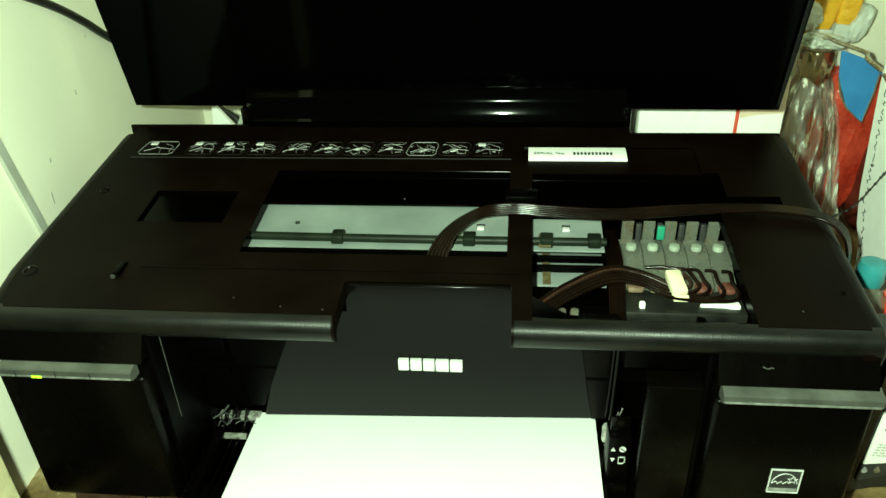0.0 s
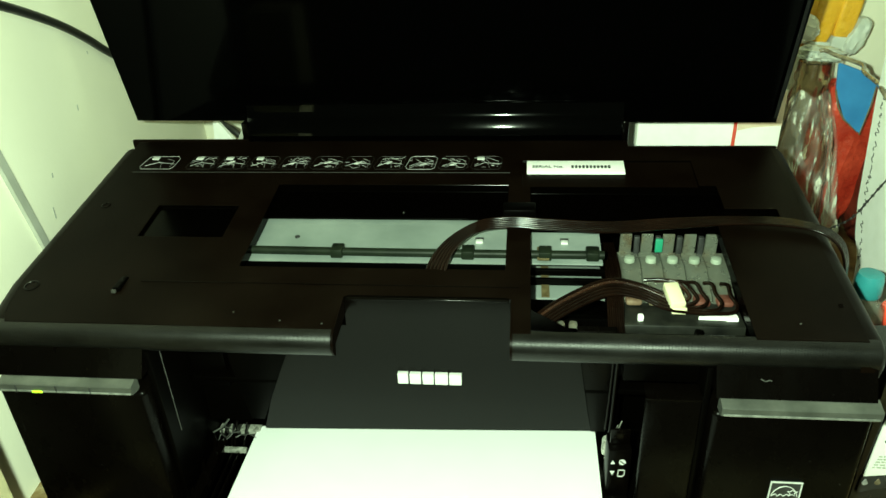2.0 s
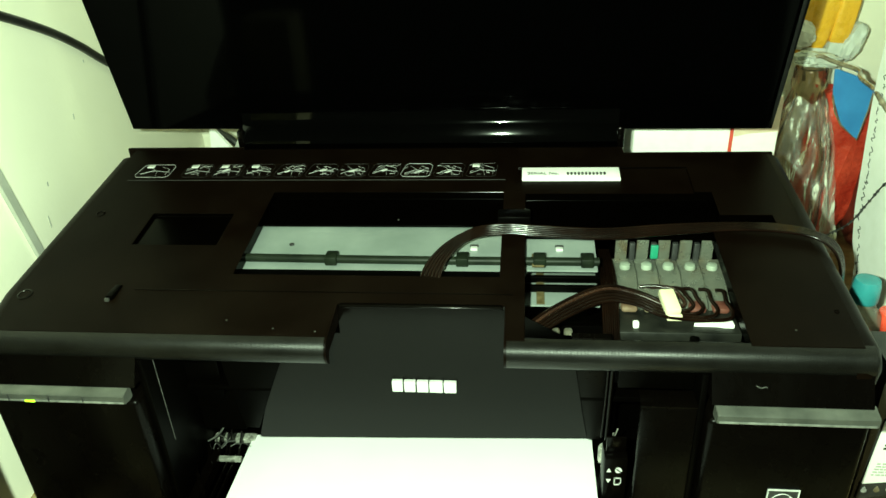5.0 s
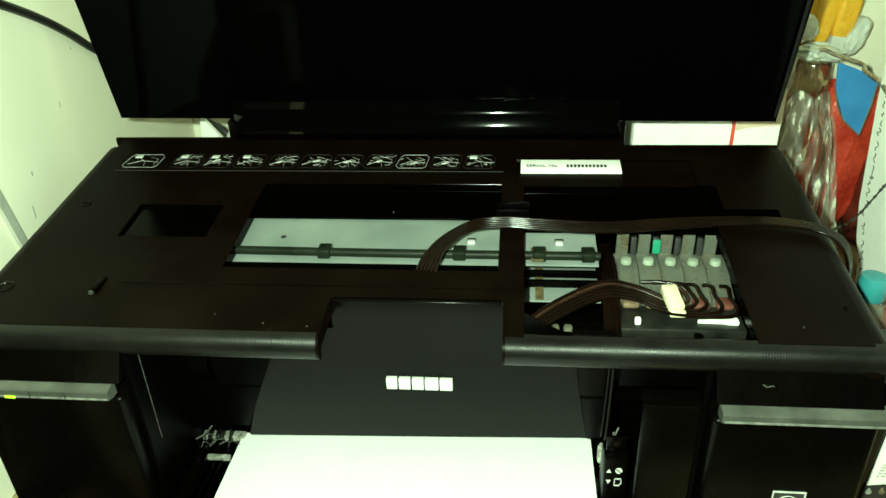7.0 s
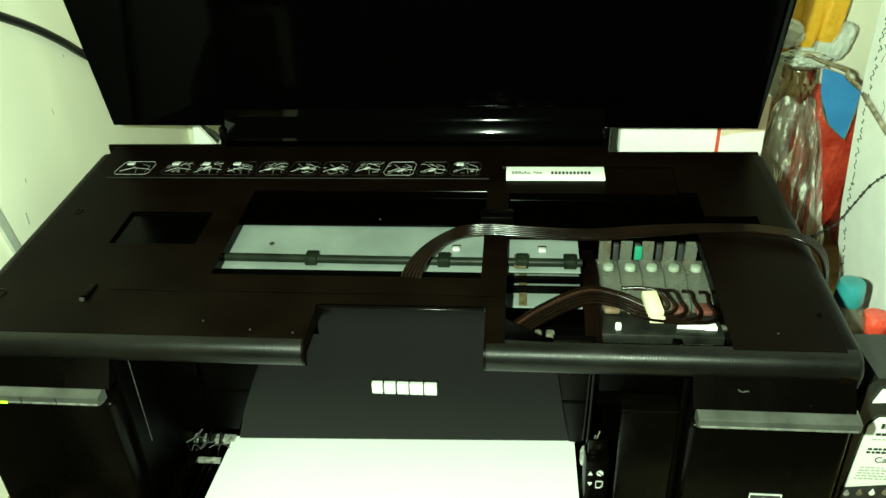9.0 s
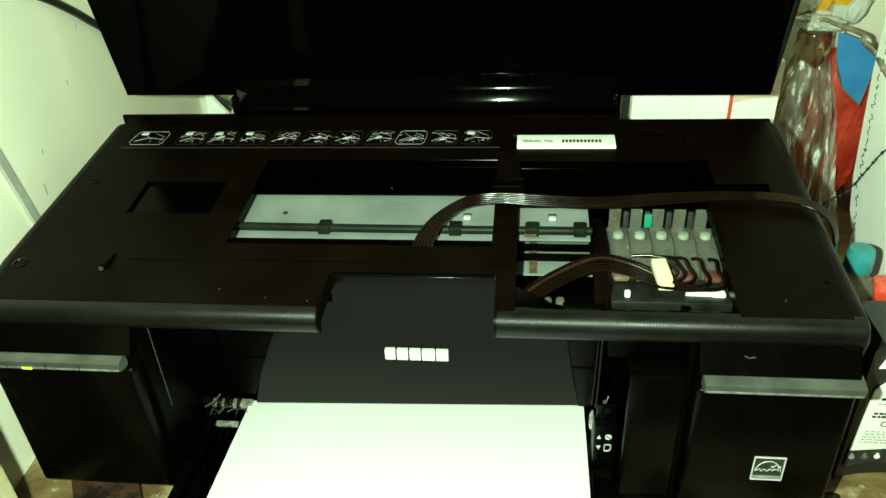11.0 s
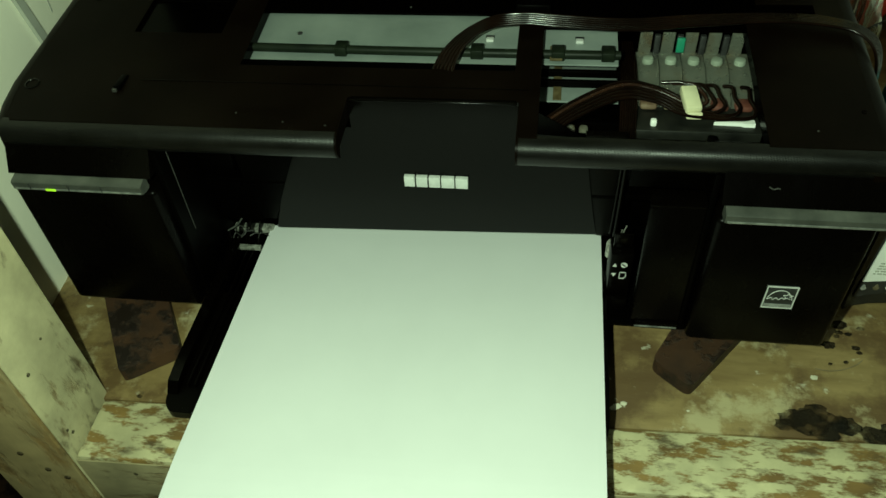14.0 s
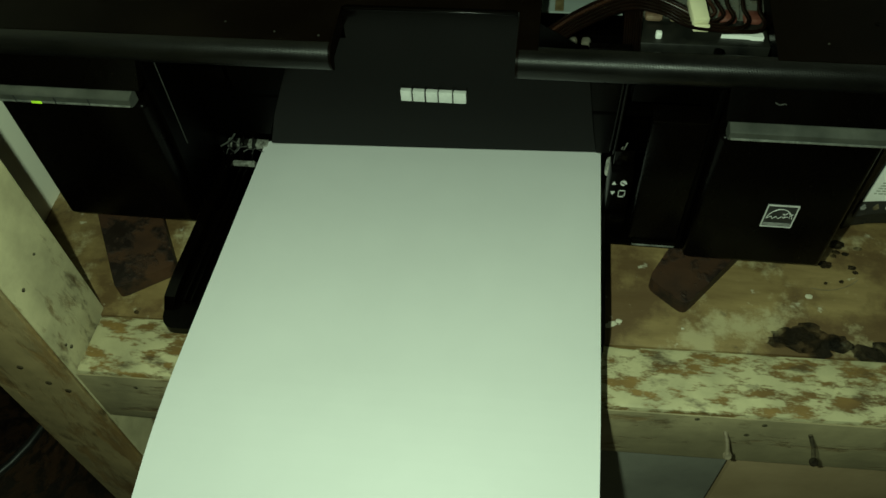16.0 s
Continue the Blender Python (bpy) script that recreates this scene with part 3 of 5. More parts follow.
for x, h in ((-0.1245, 0.043), (-0.1208, 0.039), (-0.1172, 0.045), (-0.1120, 0.041)):
    prismed("guide_blade", [(0.048, 0.030), (0.066, 0.030), (0.065, h), (0.062, h + 0.001), (0.053, h - 0.008)], x, x + 0.0011, M_GLOSS, printer, "x", 0.0003)
r0 = random.Random(12)
# Random thin tubes stand in for bright streaks and sparkles beside the paper.
for k in range(7):
    x, y, z = r0.uniform(-0.127, -0.110), r0.uniform(0.044, 0.056), r0.uniform(0.033, 0.044)
    tubed("wire_spring", [(x, y, z), (x + r0.uniform(0.001, 0.004), y + 0.002, z + r0.uniform(0.0, 0.004)), (x + r0.uniform(0.003, 0.008), y + 0.004, z + r0.uniform(-0.003, 0.005))], r0.uniform(0.0002, 0.0004), M_CHIP, printer)
# Invented angled pieces stand in for reflective edges along the tray's left rim.
for x, y, z, a, b in ((-0.1285, 0.046, 0.034, 0.0035, 0.012), (-0.1255, 0.036, 0.032, 0.0045, 0.009), (-0.1290, 0.028, 0.030, 0.0030, 0.013), (-0.1240, 0.020, 0.029, 0.0040, 0.008), (-0.1300, 0.012, 0.028, 0.0028, 0.010)):
    prismed("guide_blade", [(x, z), (x + 0.0010, z - 0.0010), (x + a, z + b * 0.55), (x + a * 0.9, z + b), (x + a * 0.4, z + b * 0.7)], y, y + 0.0010, M_GLOSS, printer, "y", 0.0002)
boxed("guide_rail", -0.1260, -0.1085, 0.047, 0.050, 0.030, 0.033, M_BRIGHT, printer, 0.0006)
tubed("wire_spring", [(-0.128, 0.050, 0.044), (-0.122, 0.053, 0.047), (-0.116, 0.058, 0.054), (-0.114, 0.060, 0.056)], 0.0006, M_SILVER, printer, "bent wire")
for x, y, z in ((-0.1235, 0.066, 0.058), (-0.1205, 0.066, 0.058)):
    lathed("screw_head", [(0.0009, z), (0.0008, z + 0.0006), (0.0003, z + 0.001)], M_BRIGHT, printer, 12, (x, y))

# small side door and the lever with its picture marks
boxed("side_door", 0.1195, 0.1462, 0.0095, 0.014, 0.031, 0.1153, M_PANEL, printer, 0.0015)
boxed("door_back", 0.1095, 0.1462, 0.0220, 0.030, 0.1170, 0.1400, M_DEEP, printer, 0.0006)
boxed("door_ledge", 0.1195, 0.1462, 0.0095, 0.0218, 0.1155, 0.1166, M_PANEL, printer, 0.0003)
boxed("door_foot", 0.122, 0.1462, 0.0085, 0.03, 0.0265, 0.0305, M_PANEL, printer, 0.001)
# Highlight along the door's foot, added as a paler thin box.
boxed("foot_glint", 0.1225, 0.1455, 0.0080, 0.0086, 0.0268, 0.0280, M_GLINT, printer, 0.0002)
lever = boxed("lever_block", 0.1065, 0.1190, 0.0255, 0.040, 0.028, 0.066, M_PANEL, printer, 0.0012)
boxed("lever_tab", 0.1068, 0.1186, 0.0205, 0.0253, 0.0225, 0.0345, M_PANEL, printer, 0.0012)
boxed("lever_slot", 0.1075, 0.118, 0.030, 0.0315, 0.0665, 0.077, M_GLOSS, printer, 0.0006)
tubed("guide_rod", [(0.1085, 0.035, 0.128), (0.1085, 0.0372, 0.10), (0.1085, 0.040, 0.062)], 0.0011, M_GLOSS, printer)
tubed("guide_rod", [(0.1065, 0.036, 0.128), (0.1065, 0.0382, 0.10), (0.1062, 0.042, 0.066)], 0.0008, M_GLOSS, printer)
for z in (0.0580, 0.0500):
    up = z > 0.054
    prismed("arrow_mark", [(0.1080, z + (-0.0012 if up else 0.0012)), (0.1104, z + (-0.0012 if up else 0.0012)), (0.1092, z + (0.0012 if up else -0.0012))], 0.0249, 0.0254, M_PRINT, lever, "y")
bm = bmesh.new()
prism(bm, arc(0, 0, 0.0018, 0, 345, 20), 0.0249, 0.0254, "y", lambda c: (c[0] + 0.1142, c[1], c[2] + 0.0582))
disc = part("disc_mark", bm, M_PRINT, lever)
boxed("disc_slot", 0.1126, 0.1158, 0.0246, 0.0250, 0.0579, 0.0585, M_INK, disc, 0, "", Matrix.Translation((0.1142, 0, 0.0582)) @ Matrix.Rotation(radians(40), 4, "Y") @ Matrix.Translation((-0.1142, 0, -0.0582)))
for a, b, c, d in ((0.1122, 0.1160, 0.0521, 0.0525), (0.1122, 0.1150, 0.0474, 0.0478), (0.1122, 0.1126, 0.0474, 0.0525), (0.1156, 0.1160, 0.0484, 0.0525), (0.1148, 0.1152, 0.0474, 0.0488), (0.1148, 0.1160, 0.0484, 0.0488)):
    boxed("sheet_mark", a, b, 0.0249, 0.0254, c, d, M_PRINT, lever, 0)
lathed("roller", [(0.0022, 0.040), (0.0026, 0.042), (0.0026, 0.050), (0.0020, 0.052)], M_BRIGHT, printer, 16, (0.1085, 0.050), "bright outlet roller")
for k in range(3):
    tubed("wire_spring", [(0.1075 + 0.001 * k, 0.046, 0.04), (0.1085 + 0.001 * k, 0.044, 0.046 + 0.003 * k), (0.1105 + 0.002 * k, 0.041, 0.067 + 0.003 * k)], 0.0004, M_BRIGHT, printer)

# star-shaped efficiency sticker
sticker = boxed("sticker", 0.1836, 0.1990, 0.0042, 0.0052, 0.0543, 0.0706, M_INK, printer, 0.0001, "black and white efficiency sticker")
for a, b, c, d in ((0.1836, 0.1990, 0.0699, 0.0706), (0.1836, 0.1990, 0.0543, 0.0549), (0.1836, 0.1842, 0.0549, 0.0699), (0.1984, 0.1990, 0.0549, 0.0699)):
    boxed("sticker_border", a, b, 0.0038, 0.0043, c, d, M_PRINT, sticker, 0)
boxed("sticker_bar", 0.1846, 0.1980, 0.0039, 0.0043, 0.0555, 0.0574, M_GREYPRINT, sticker, 0)
bm = bmesh.new()
tube(bm, [Vector((0.1913 + 0.0064 * math.cos(a), 0.0040, 0.0592 + 0.0085 * math.sin(a))) for a in (math.pi * k / 16 for k in range(1, 16))], 0.00022, 6)
tube(bm, glide([(0.1852, 0.0040, 0.0608), (0.1872, 0.0040, 0.0622), (0.1880, 0.0040, 0.0606), (0.1896, 0.0040, 0.0622), (0.1908, 0.0040, 0.0608), (0.1924, 0.0040, 0.0622), (0.1936, 0.0040, 0.0610)], 5), 0.0002, 6)
star = []
for k in range(11):
    r = 0.0026 if k % 2 == 0 else 0.0011
    star.append(Vector((0.1950 + r * math.sin(math.pi * k / 5), 0.0040, 0.0634 + r * math.cos(math.pi * k / 5))))
tube(bm, star, 0.0002, 6)
part("sticker_drawing", bm, M_PRINT, sticker)
tubed("scuff", [(0.1705, 0.0098, 0.1305), (0.1725, 0.0093, 0.1296), (0.1745, 0.0095, 0.1300), (0.1755, 0.0094, 0.1298)], 0.0004, M_CHIP, printer)

# output tray
tray = part("output_tray", (lambda bm: (prism(bm, [(-0.1285, 0.060), (-0.1285, -0.052)] + [(-0.1205 - 0.008 * math.cos(radians(a)), -0.060 - 0.012 * math.sin(radians(a))) for a in range(0, 91, 15)] + [(0.0990 + 0.008 * math.sin(radians(a)), -0.060 - 0.012 * math.cos(radians(a))) for a in range(0, 91, 15)] + [(0.107, 0.060)], 0.0215, 0.0265, "z"), bm)[1])(bmesh.new()), M_PANEL, printer, "extended black output tray", 35)
for x0, x1 in ((-0.1285, -0.1225), (0.1045, 0.107)):
    prismed("tray_rim", [(0.055, 0.0267), (0.055, 0.034), (-0.045, 0.0335), (-0.056, 0.032), (-0.061, 0.0267)], x0, x1, M_GLOSS, tray, "x", 0.001)
for x in (-0.1185, -0.1145):
    boxed("tray_rib", x, x + 0.0012, -0.056, 0.055, 0.0265, 0.0300, M_PANEL, tray, 0.0004)

# deck details
boxed("groove", -0.148, 0.0575, 0.0507, 0.0512, 0.1515, 0.1526, M_GLOSS, printer, 0.0002)
for (x, y), r in (((-0.2085, 0.0455), 0.0042), ((-0.2030, 0.1237), 0.0030), ((0.2130, 0.0420), 0.0012)):
    z = top_z(y)
    ob = lathed("screw_well", [(r, -0.0004), (r, 0.0003), (r * 0.8, 0.0005), (r * 0.7, -0.0002), (r * 0.2, -0.0003)], M_GLOSS, printer, 20)
    ob.matrix_basis = pose(x, y, z, 7.7)
boxed("hook_slot", -0.1600, -0.1560, 0.042, 0.054, 0.1500, 0.1535, M_DEEP, printer, 0.0006)
boxed("hook_slot", -0.1602, -0.1578, 0.0405, 0.0425, 0.1505, 0.1525, M_CHIP, printer, 0.0003)
for x, y in ((-0.062, 0.0225), (-0.040, 0.021), (-0.088, 0.028), (0.1905, 0.0285), (-0.012, 0.1185)):
    lathed("chip", [(0.0006, top_z(y) - 0.0004), (0.0005, top_z(y) + 0.0003)], M_CHIP, printer, 8, (x, y))
boxed("deck_seam", -0.010, 0.046, 0.1353, 0.1359, 0.1565, 0.1580, M_GLOSS, printer, 0.0002)
boxed("deck_seam", -0.0095, -0.001, 0.1235, 0.1240, 0.1545, 0.1562, M_GLOSS, printer, 0.0002)
boxed("bridge_clip", 0.0475, 0.0665, 0.112, 0.1235, 0.1605, 0.1665, M_DEEP, printer, 0.001)

# instruction strip: eleven framed pictures drawn in thin grey lines
rnd = random.Random(5)
SLOPE = math.degrees(math.atan(0.135))


def strip_line(bm, ps, r):
    tube(bm, [Vector((x, y, top_z(y) + 0.0003)) for x, y in ps], r, 5)


boxed("strip_edge", -0.2035, 0.0505, 0.1634, 0.16365, 0.1669, 0.1677, M_DIMPRINT, printer, 0)
for k in range(11):
    cx = -0.1885 if k == 0 else -0.1795 + 0.0214 * k + (0.0 if k < 4 else 0.0005)
    w = 0.0125 if k == 0 else 0.0102
    lo, hi = 0.1672, 0.1836
    bm = bmesh.new()
    fr = 0.00020 if k in (0, 8) else 0.00008
    strip_line(bm, [(cx - w, lo + 0.003), (cx - w + 0.0022, hi - 0.002), (cx - w + 0.0040, hi), (cx + w - 0.002, hi), (cx + w, hi - 0.003), (cx + w - 0.001, lo + 0.002), (cx + w - 0.003, lo), (cx - w + 0.002, lo), (cx - w, lo + 0.003)], fr)
    part("picture_frame", bm, M_GREYPRINT if k in (0, 8) else M_DIMPRINT, printer)
    bm = bmesh.new()
    tilt = 0.25 if k % 3 else -0.3
    strip_line(bm, [(cx - w * 0.75, lo + 0.004), (cx - w * 0.1, lo + 0.0085), (cx + w * 0.85, lo + 0.0065)], 0.00022)
    strip_line(bm, [(cx - w * 0.45, hi - 0.003), (cx + w * 0.1, lo + 0.0075), (cx + w * 0.2, lo + 0.002)], 0.00016)
    strip_line(bm, [(cx + w * 0.25, hi - 0.003), (cx + w * 0.75, hi - 0.006), (cx + w * 0.7, lo + 0.003)], 0.00014)
    for j in range(0 if k == 0 else 9):
        x, y = cx + rnd.uniform(-0.85, 0.55) * w, rnd.uniform(lo + 0.002, hi - 0.002)
        run = rnd.uniform(0.0015, 0.006)
        strip_line(bm, [(x, y), (x + run * 0.5, min(hi, max(lo, y + run * (tilt + rnd.uniform(-0.5, 0.5))))), (x + run, min(hi, max(lo, y + run * (tilt + rnd.uniform(-0.6, 0.6)))))], rnd.uniform(0.00010, 0.00024))
    pic = part("picture_mark", bm, M_GREYPRINT, printer)
    if k in (0, 1, 2, 3, 10):
        x = cx - w * 0.62
        boxed("number_tag", x, x + 0.0048, 0.1796, 0.1832, top_z(0.1796) - 0.0002, top_z(0.1832) + 0.0003, M_PRINT, pic, 0.0002)
    if k in (2, 4, 5, 6, 7, 8, 9):
        x, y = cx + rnd.uniform(-0.25, 0.15) * w, rnd.uniform(0.1735, 0.1765)
        bm = bmesh.new()
        prism(bm, [(x - 0.002, y - 0.0012), (x + 0.0012, y - 0.0008), (x + 0.0030, y + 0.0014), (x + 0.0008, y + 0.0010)], 0.0, 0.0004, "z", lambda c: (c[0], c[1], top_z(c[1]) + c[2]))
        part("sheet_tag", bm, M_PRINT, pic)

# serial label with its caption; the number itself is bars
label_plate = boxed("serial_label", 0.0612, 0.1228, 0.1636, 0.1780, top_z(0.17) - 0.0016, top_z(0.17) + 0.0004, M_STICKER, printer, 0.0002, "white serial number label", Matrix.Translation((0, 0.17, top_z(0.17))) @ Matrix.Rotation(math.atan(0.135), 4, "X") @ Matrix.Translation((0, -0.17, -top_z(0.17))))
cap = bpy.data.curves.new("caption", "FONT")
cap.body, cap.size, cap.extrude = "SERIAL No.", 0.0042, 0.0001
cap_ob = new("caption", cap)
cap_ob.data.materials.append(M_INK)
cap_ob.matrix_basis = pose(0.0645, 0.1683, top_z(0.1683) + 0.0009, SLOPE)
cap_ob.parent = printer
for k in range(11):
    x = 0.0895 + k * 0.0023
    boxed("number_bar", x, x + 0.0014, 0.1686, 0.1711, top_z(0.1686) + 0.0003, top_z(0.1711) + 0.0010, M_INK, label_plate, 0)

# what shows through the openings
# the plate is raised close under the sloping deck, to catch light and fit the camera's view
bm = bmesh.new()
prism(bm, [(-0.1100, 0.060), (0.0605, 0.060), (0.0605, 0.082), (0.1030, 0.082), (0.1030, 0.125), (0.1180, 0.125), (0.1180, 0.200), (-0.1100, 0.200)], -0.0085, -0.0075, "z", lambda c: (c[0], c[1], top_z(c[1]) + c[2]))
part("chassis_plate", bm, M_STEEL, printer, "pale galvanised chassis plate")


def on_plate(y, h):
    return top_z(y) - 0.0075 + h


boxed("platen", -0.108, 0.056, 0.060, 0.0790, on_plate(0.079, 0.0003), on_plate(0.079, 0.0010), M_DEEP, printer, 0.0002)
lathed("plate_hole", [(0.0015, on_plate(0.1038, -0.0003)), (0.0015, on_plate(0.1038, 0.0005)), (0.0008, on_plate(0.1038, 0.0006))], M_INK, printer, 20, (-0.0747, 0.1038))
tubed("carriage_shaft", [(-0.1095, 0.0880, on_plate(0.088, 0.0022)), (0.0, 0.0868, on_plate(0.0868, 0.0022)), (0.1040, 0.0868, on_plate(0.0868, 0.0022))], 0.0025, M_SHAFT, printer, "oily dark carriage shaft")
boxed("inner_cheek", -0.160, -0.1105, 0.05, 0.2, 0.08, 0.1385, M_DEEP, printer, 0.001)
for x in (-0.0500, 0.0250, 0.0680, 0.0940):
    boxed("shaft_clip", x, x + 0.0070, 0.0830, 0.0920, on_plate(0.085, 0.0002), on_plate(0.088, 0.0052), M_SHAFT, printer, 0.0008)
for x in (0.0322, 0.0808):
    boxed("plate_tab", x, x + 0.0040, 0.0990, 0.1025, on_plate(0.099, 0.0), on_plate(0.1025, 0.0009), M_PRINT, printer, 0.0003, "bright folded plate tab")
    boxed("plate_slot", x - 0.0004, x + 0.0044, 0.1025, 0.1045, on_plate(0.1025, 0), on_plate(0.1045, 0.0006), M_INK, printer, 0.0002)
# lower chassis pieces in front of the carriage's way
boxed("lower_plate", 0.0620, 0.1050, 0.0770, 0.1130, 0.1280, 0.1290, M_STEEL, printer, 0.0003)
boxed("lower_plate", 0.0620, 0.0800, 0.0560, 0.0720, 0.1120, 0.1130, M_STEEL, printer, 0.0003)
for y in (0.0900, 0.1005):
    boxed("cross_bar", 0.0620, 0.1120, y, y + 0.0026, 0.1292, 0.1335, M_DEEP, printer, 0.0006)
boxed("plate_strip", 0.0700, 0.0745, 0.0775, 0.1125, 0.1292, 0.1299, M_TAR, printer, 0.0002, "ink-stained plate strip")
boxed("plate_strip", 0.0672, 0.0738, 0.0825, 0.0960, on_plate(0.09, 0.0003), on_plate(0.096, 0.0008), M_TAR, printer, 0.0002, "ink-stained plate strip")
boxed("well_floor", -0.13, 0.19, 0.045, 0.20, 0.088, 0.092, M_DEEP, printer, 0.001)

# ink carriage with five dampers, hoses and a cream clip
carriage = thing("ink_carriage", "black ink carriage with five milky dampers and brown hoses", "ink carriage")
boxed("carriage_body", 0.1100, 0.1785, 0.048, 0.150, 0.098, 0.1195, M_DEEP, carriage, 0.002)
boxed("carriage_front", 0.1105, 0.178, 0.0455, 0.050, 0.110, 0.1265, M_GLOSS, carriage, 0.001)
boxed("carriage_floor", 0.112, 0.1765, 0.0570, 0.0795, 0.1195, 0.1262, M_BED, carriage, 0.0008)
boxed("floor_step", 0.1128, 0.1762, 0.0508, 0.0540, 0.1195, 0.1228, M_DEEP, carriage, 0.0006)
for k in range(5):
    x = 0.1153 + 0.0122 * k
    damper = prismed("damper", [(0.118, 0.1197), (0.118, 0.1358), (0.1165, 0.1370), (0.1010, 0.1370), (0.0960, 0.1352), (0.0900, 0.1322), (0.0805, 0.1296), (0.0790, 0.1280), (0.0790, 0.1197)], x - 0.0004, x + 0.0112, M_MILKY, carriage, "x", 0.0012, "milky see-through damper")
    prismed("damper_tab", [(0.1165, 0.134), (0.1155, 0.1375), (0.1150, 0.1490), (0.1160, 0.1500), (0.1172, 0.1495), (0.1185, 0.134)], x + 0.0009, x + 0.0074, M_MILKY, damper, "x", 0.0006)
    lathed("damper_plug", [(0.0031, 0.1368), (0.0032, 0.1384), (0.0028, 0.1396), (0.0012, 0.1400)], M_PLUG, damper, 20, (x + 0.0056, 0.1062), "round white plug")
    boxed("damper_core", x + 0.0008, x + 0.0100, 0.0745, 0.0840, 0.1264, 0.1303, (M_CORE, M_PEACH, M_CORE, M_CORE2, M_CORE2)[k], damper, 0.0018, "ink-stained core")
boxed("colour_tag", 0.1360, 0.1404, 0.1128, 0.1146, 0.1390, 0.1478, M_GREEN, carriage, 0.0006, "small green tag")
# Black boxes stand in for the dark gaps between the damper tabs.
for k in range(4):
    x = 0.1258 + 0.0122 * k
    boxed("tab_gap", x - 0.0016, x + 0.0016, 0.1150, 0.1180, 0.1300, 0.1480, M_INK, carriage, 0.0005)
boxed("white_plug", 0.1208, 0.1240, 0.0600, 0.0632, 0.1262, 0.1300, M_STICKER, carriage, 0.0008)
prismed("white_lever", [(0.1530, 0.0632), (0.1665, 0.0644), (0.1680, 0.0656), (0.1730, 0.0656), (0.1733, 0.0620), (0.1680, 0.0620), (0.1665, 0.0628)], 0.1263, 0.1285, M_STICKER, carriage, "z", 0.0005)
for k in range(8):
    x = 0.1050 + 0.0011 * k
    tubed("ribbon_cable", [(x, 0.044, 0.118), (x + 0.0004, 0.060, 0.1280 + 0.0008 * (k % 3)), (x + 0.001, 0.090, 0.1385 + 0.0006 * (k % 2)), (x, 0.122, 0.1400)], 0.0006, M_TUBE, carriage, "", 6, 5)
for k in range(3):
    x = 0.071 + 0.0068 * k
    boxed("jumper", x, x + 0.0048, 0.0590, 0.0640, 0.1195, 0.1240, M_MILKY, carriage, 0.0015)

# six hoses from the front corner of the opening to the dampers
hose_set = thing("ink_hose_bundle", "bundle of brown ink hoses running over the printer", "ink hoses")
BEND = (0.1735, 0.1660, 0.1588, 0.1540, 0.1500, 0.1465)
TAIL = (0.1680, 0.1590, 0.1490, 0.1410, 0.1330, 0.1270)
for k in range(6):
    s = k * 0.0026
    tubed("hose", [(0.0560, 0.0470 + s, 0.118), (0.0640, 0.0435 + s, 0.1262 + 0.0006 * k), (0.082, 0.0550 + s, 0.1340 + 0.0004 * k), (0.105, 0.0670 + s, 0.1385 + 0.0003 * k),
                   (0.122, 0.0665 + s * 1.1, 0.1375), (0.138, 0.0618 + s * 1.1, 0.1330), (BEND[k] - 0.0065, 0.0622 + s, 0.1312), (BEND[k], 0.0685 + s * 0.75, 0.1318), (BEND[k] - 0.0022, 0.0760 + s * 0.6, 0.1340), (BEND[k] * 0.55 + TAIL[k] * 0.45, 0.0825 + s * 0.35, 0.1362), (TAIL[k], 0.0860 + s * 0.2, 0.1350)], 0.00105, M_TUBE if k != 4 else M_TUBE2, hose_set, "", 7)
clip = boxed("hose_clip", 0.1372, 0.1455, 0.0630, 0.0800, 0.1325, 0.1375, M_CREAM, None, 0.001, "", Matrix.Translation((0.1415, 0.067, 0.137)) @ Matrix.Rotation(radians(7), 4, "Z") @ Matrix.Rotation(radians(10), 4, "X") @ Matrix.Translation((-0.1415, -0.067, -0.137)))
tagged(clip, "cream plastic clip holding the brown ink hoses", "clip")
boxed("clip_foot", 0.1382, 0.1462, 0.0612, 0.0632, 0.1305, 0.1345, M_CREAM, clip, 0.0008)
# the same hoses where they leave over the deck to the ink tanks
for k in range(6):
    s = k * 0.0022
    tubed("hose", [(0.0165 - s, 0.0595, 0.130), (0.0175 - s * 0.9, 0.0640 + s * 0.15, 0.1525), (0.0225 - s * 0.55, 0.0785 + s * 0.6, 0.1600), (0.034, 0.0930 + s, 0.1628), (0.052, 0.0962 + s, 0.1640), (0.070, 0.0955 + s, 0.1634),
                   (0.106, 0.0945 + s, 0.1622), (0.143, 0.0985 + s * 0.9, 0.1634), (0.180, 0.1020 + s * 0.7, 0.1642), (0.2085, 0.0995 + s * 0.7, 0.1636), (0.2225 + s * 0.3, 0.0935 + s * 0.5, 0.1612), (0.2300 + s * 0.3, 0.0880 + s * 0.5, 0.1520), (0.2330 + s * 0.25, 0.0860 + s * 0.5, 0.130), (0.2350 + s * 0.2, 0.0860 + s * 0.5, 0.08)], 0.00092, M_TUBE, hose_set, "", 7)

# the open lid
lid = thing("printer_lid", "polished black printer lid standing open", "printer lid")
prismed("lid_panel", [(-0.2232, 0.1832), (0.2275, 0.1790), (0.2400, 0.285), (0.2430, 0.325), (0.236, 0.332), (-0.236, 0.336), (-0.2425, 0.328), (-0.2372, 0.280)], 0.2215, 0.2300, M_LIDP, lid, "y", 0.0015)
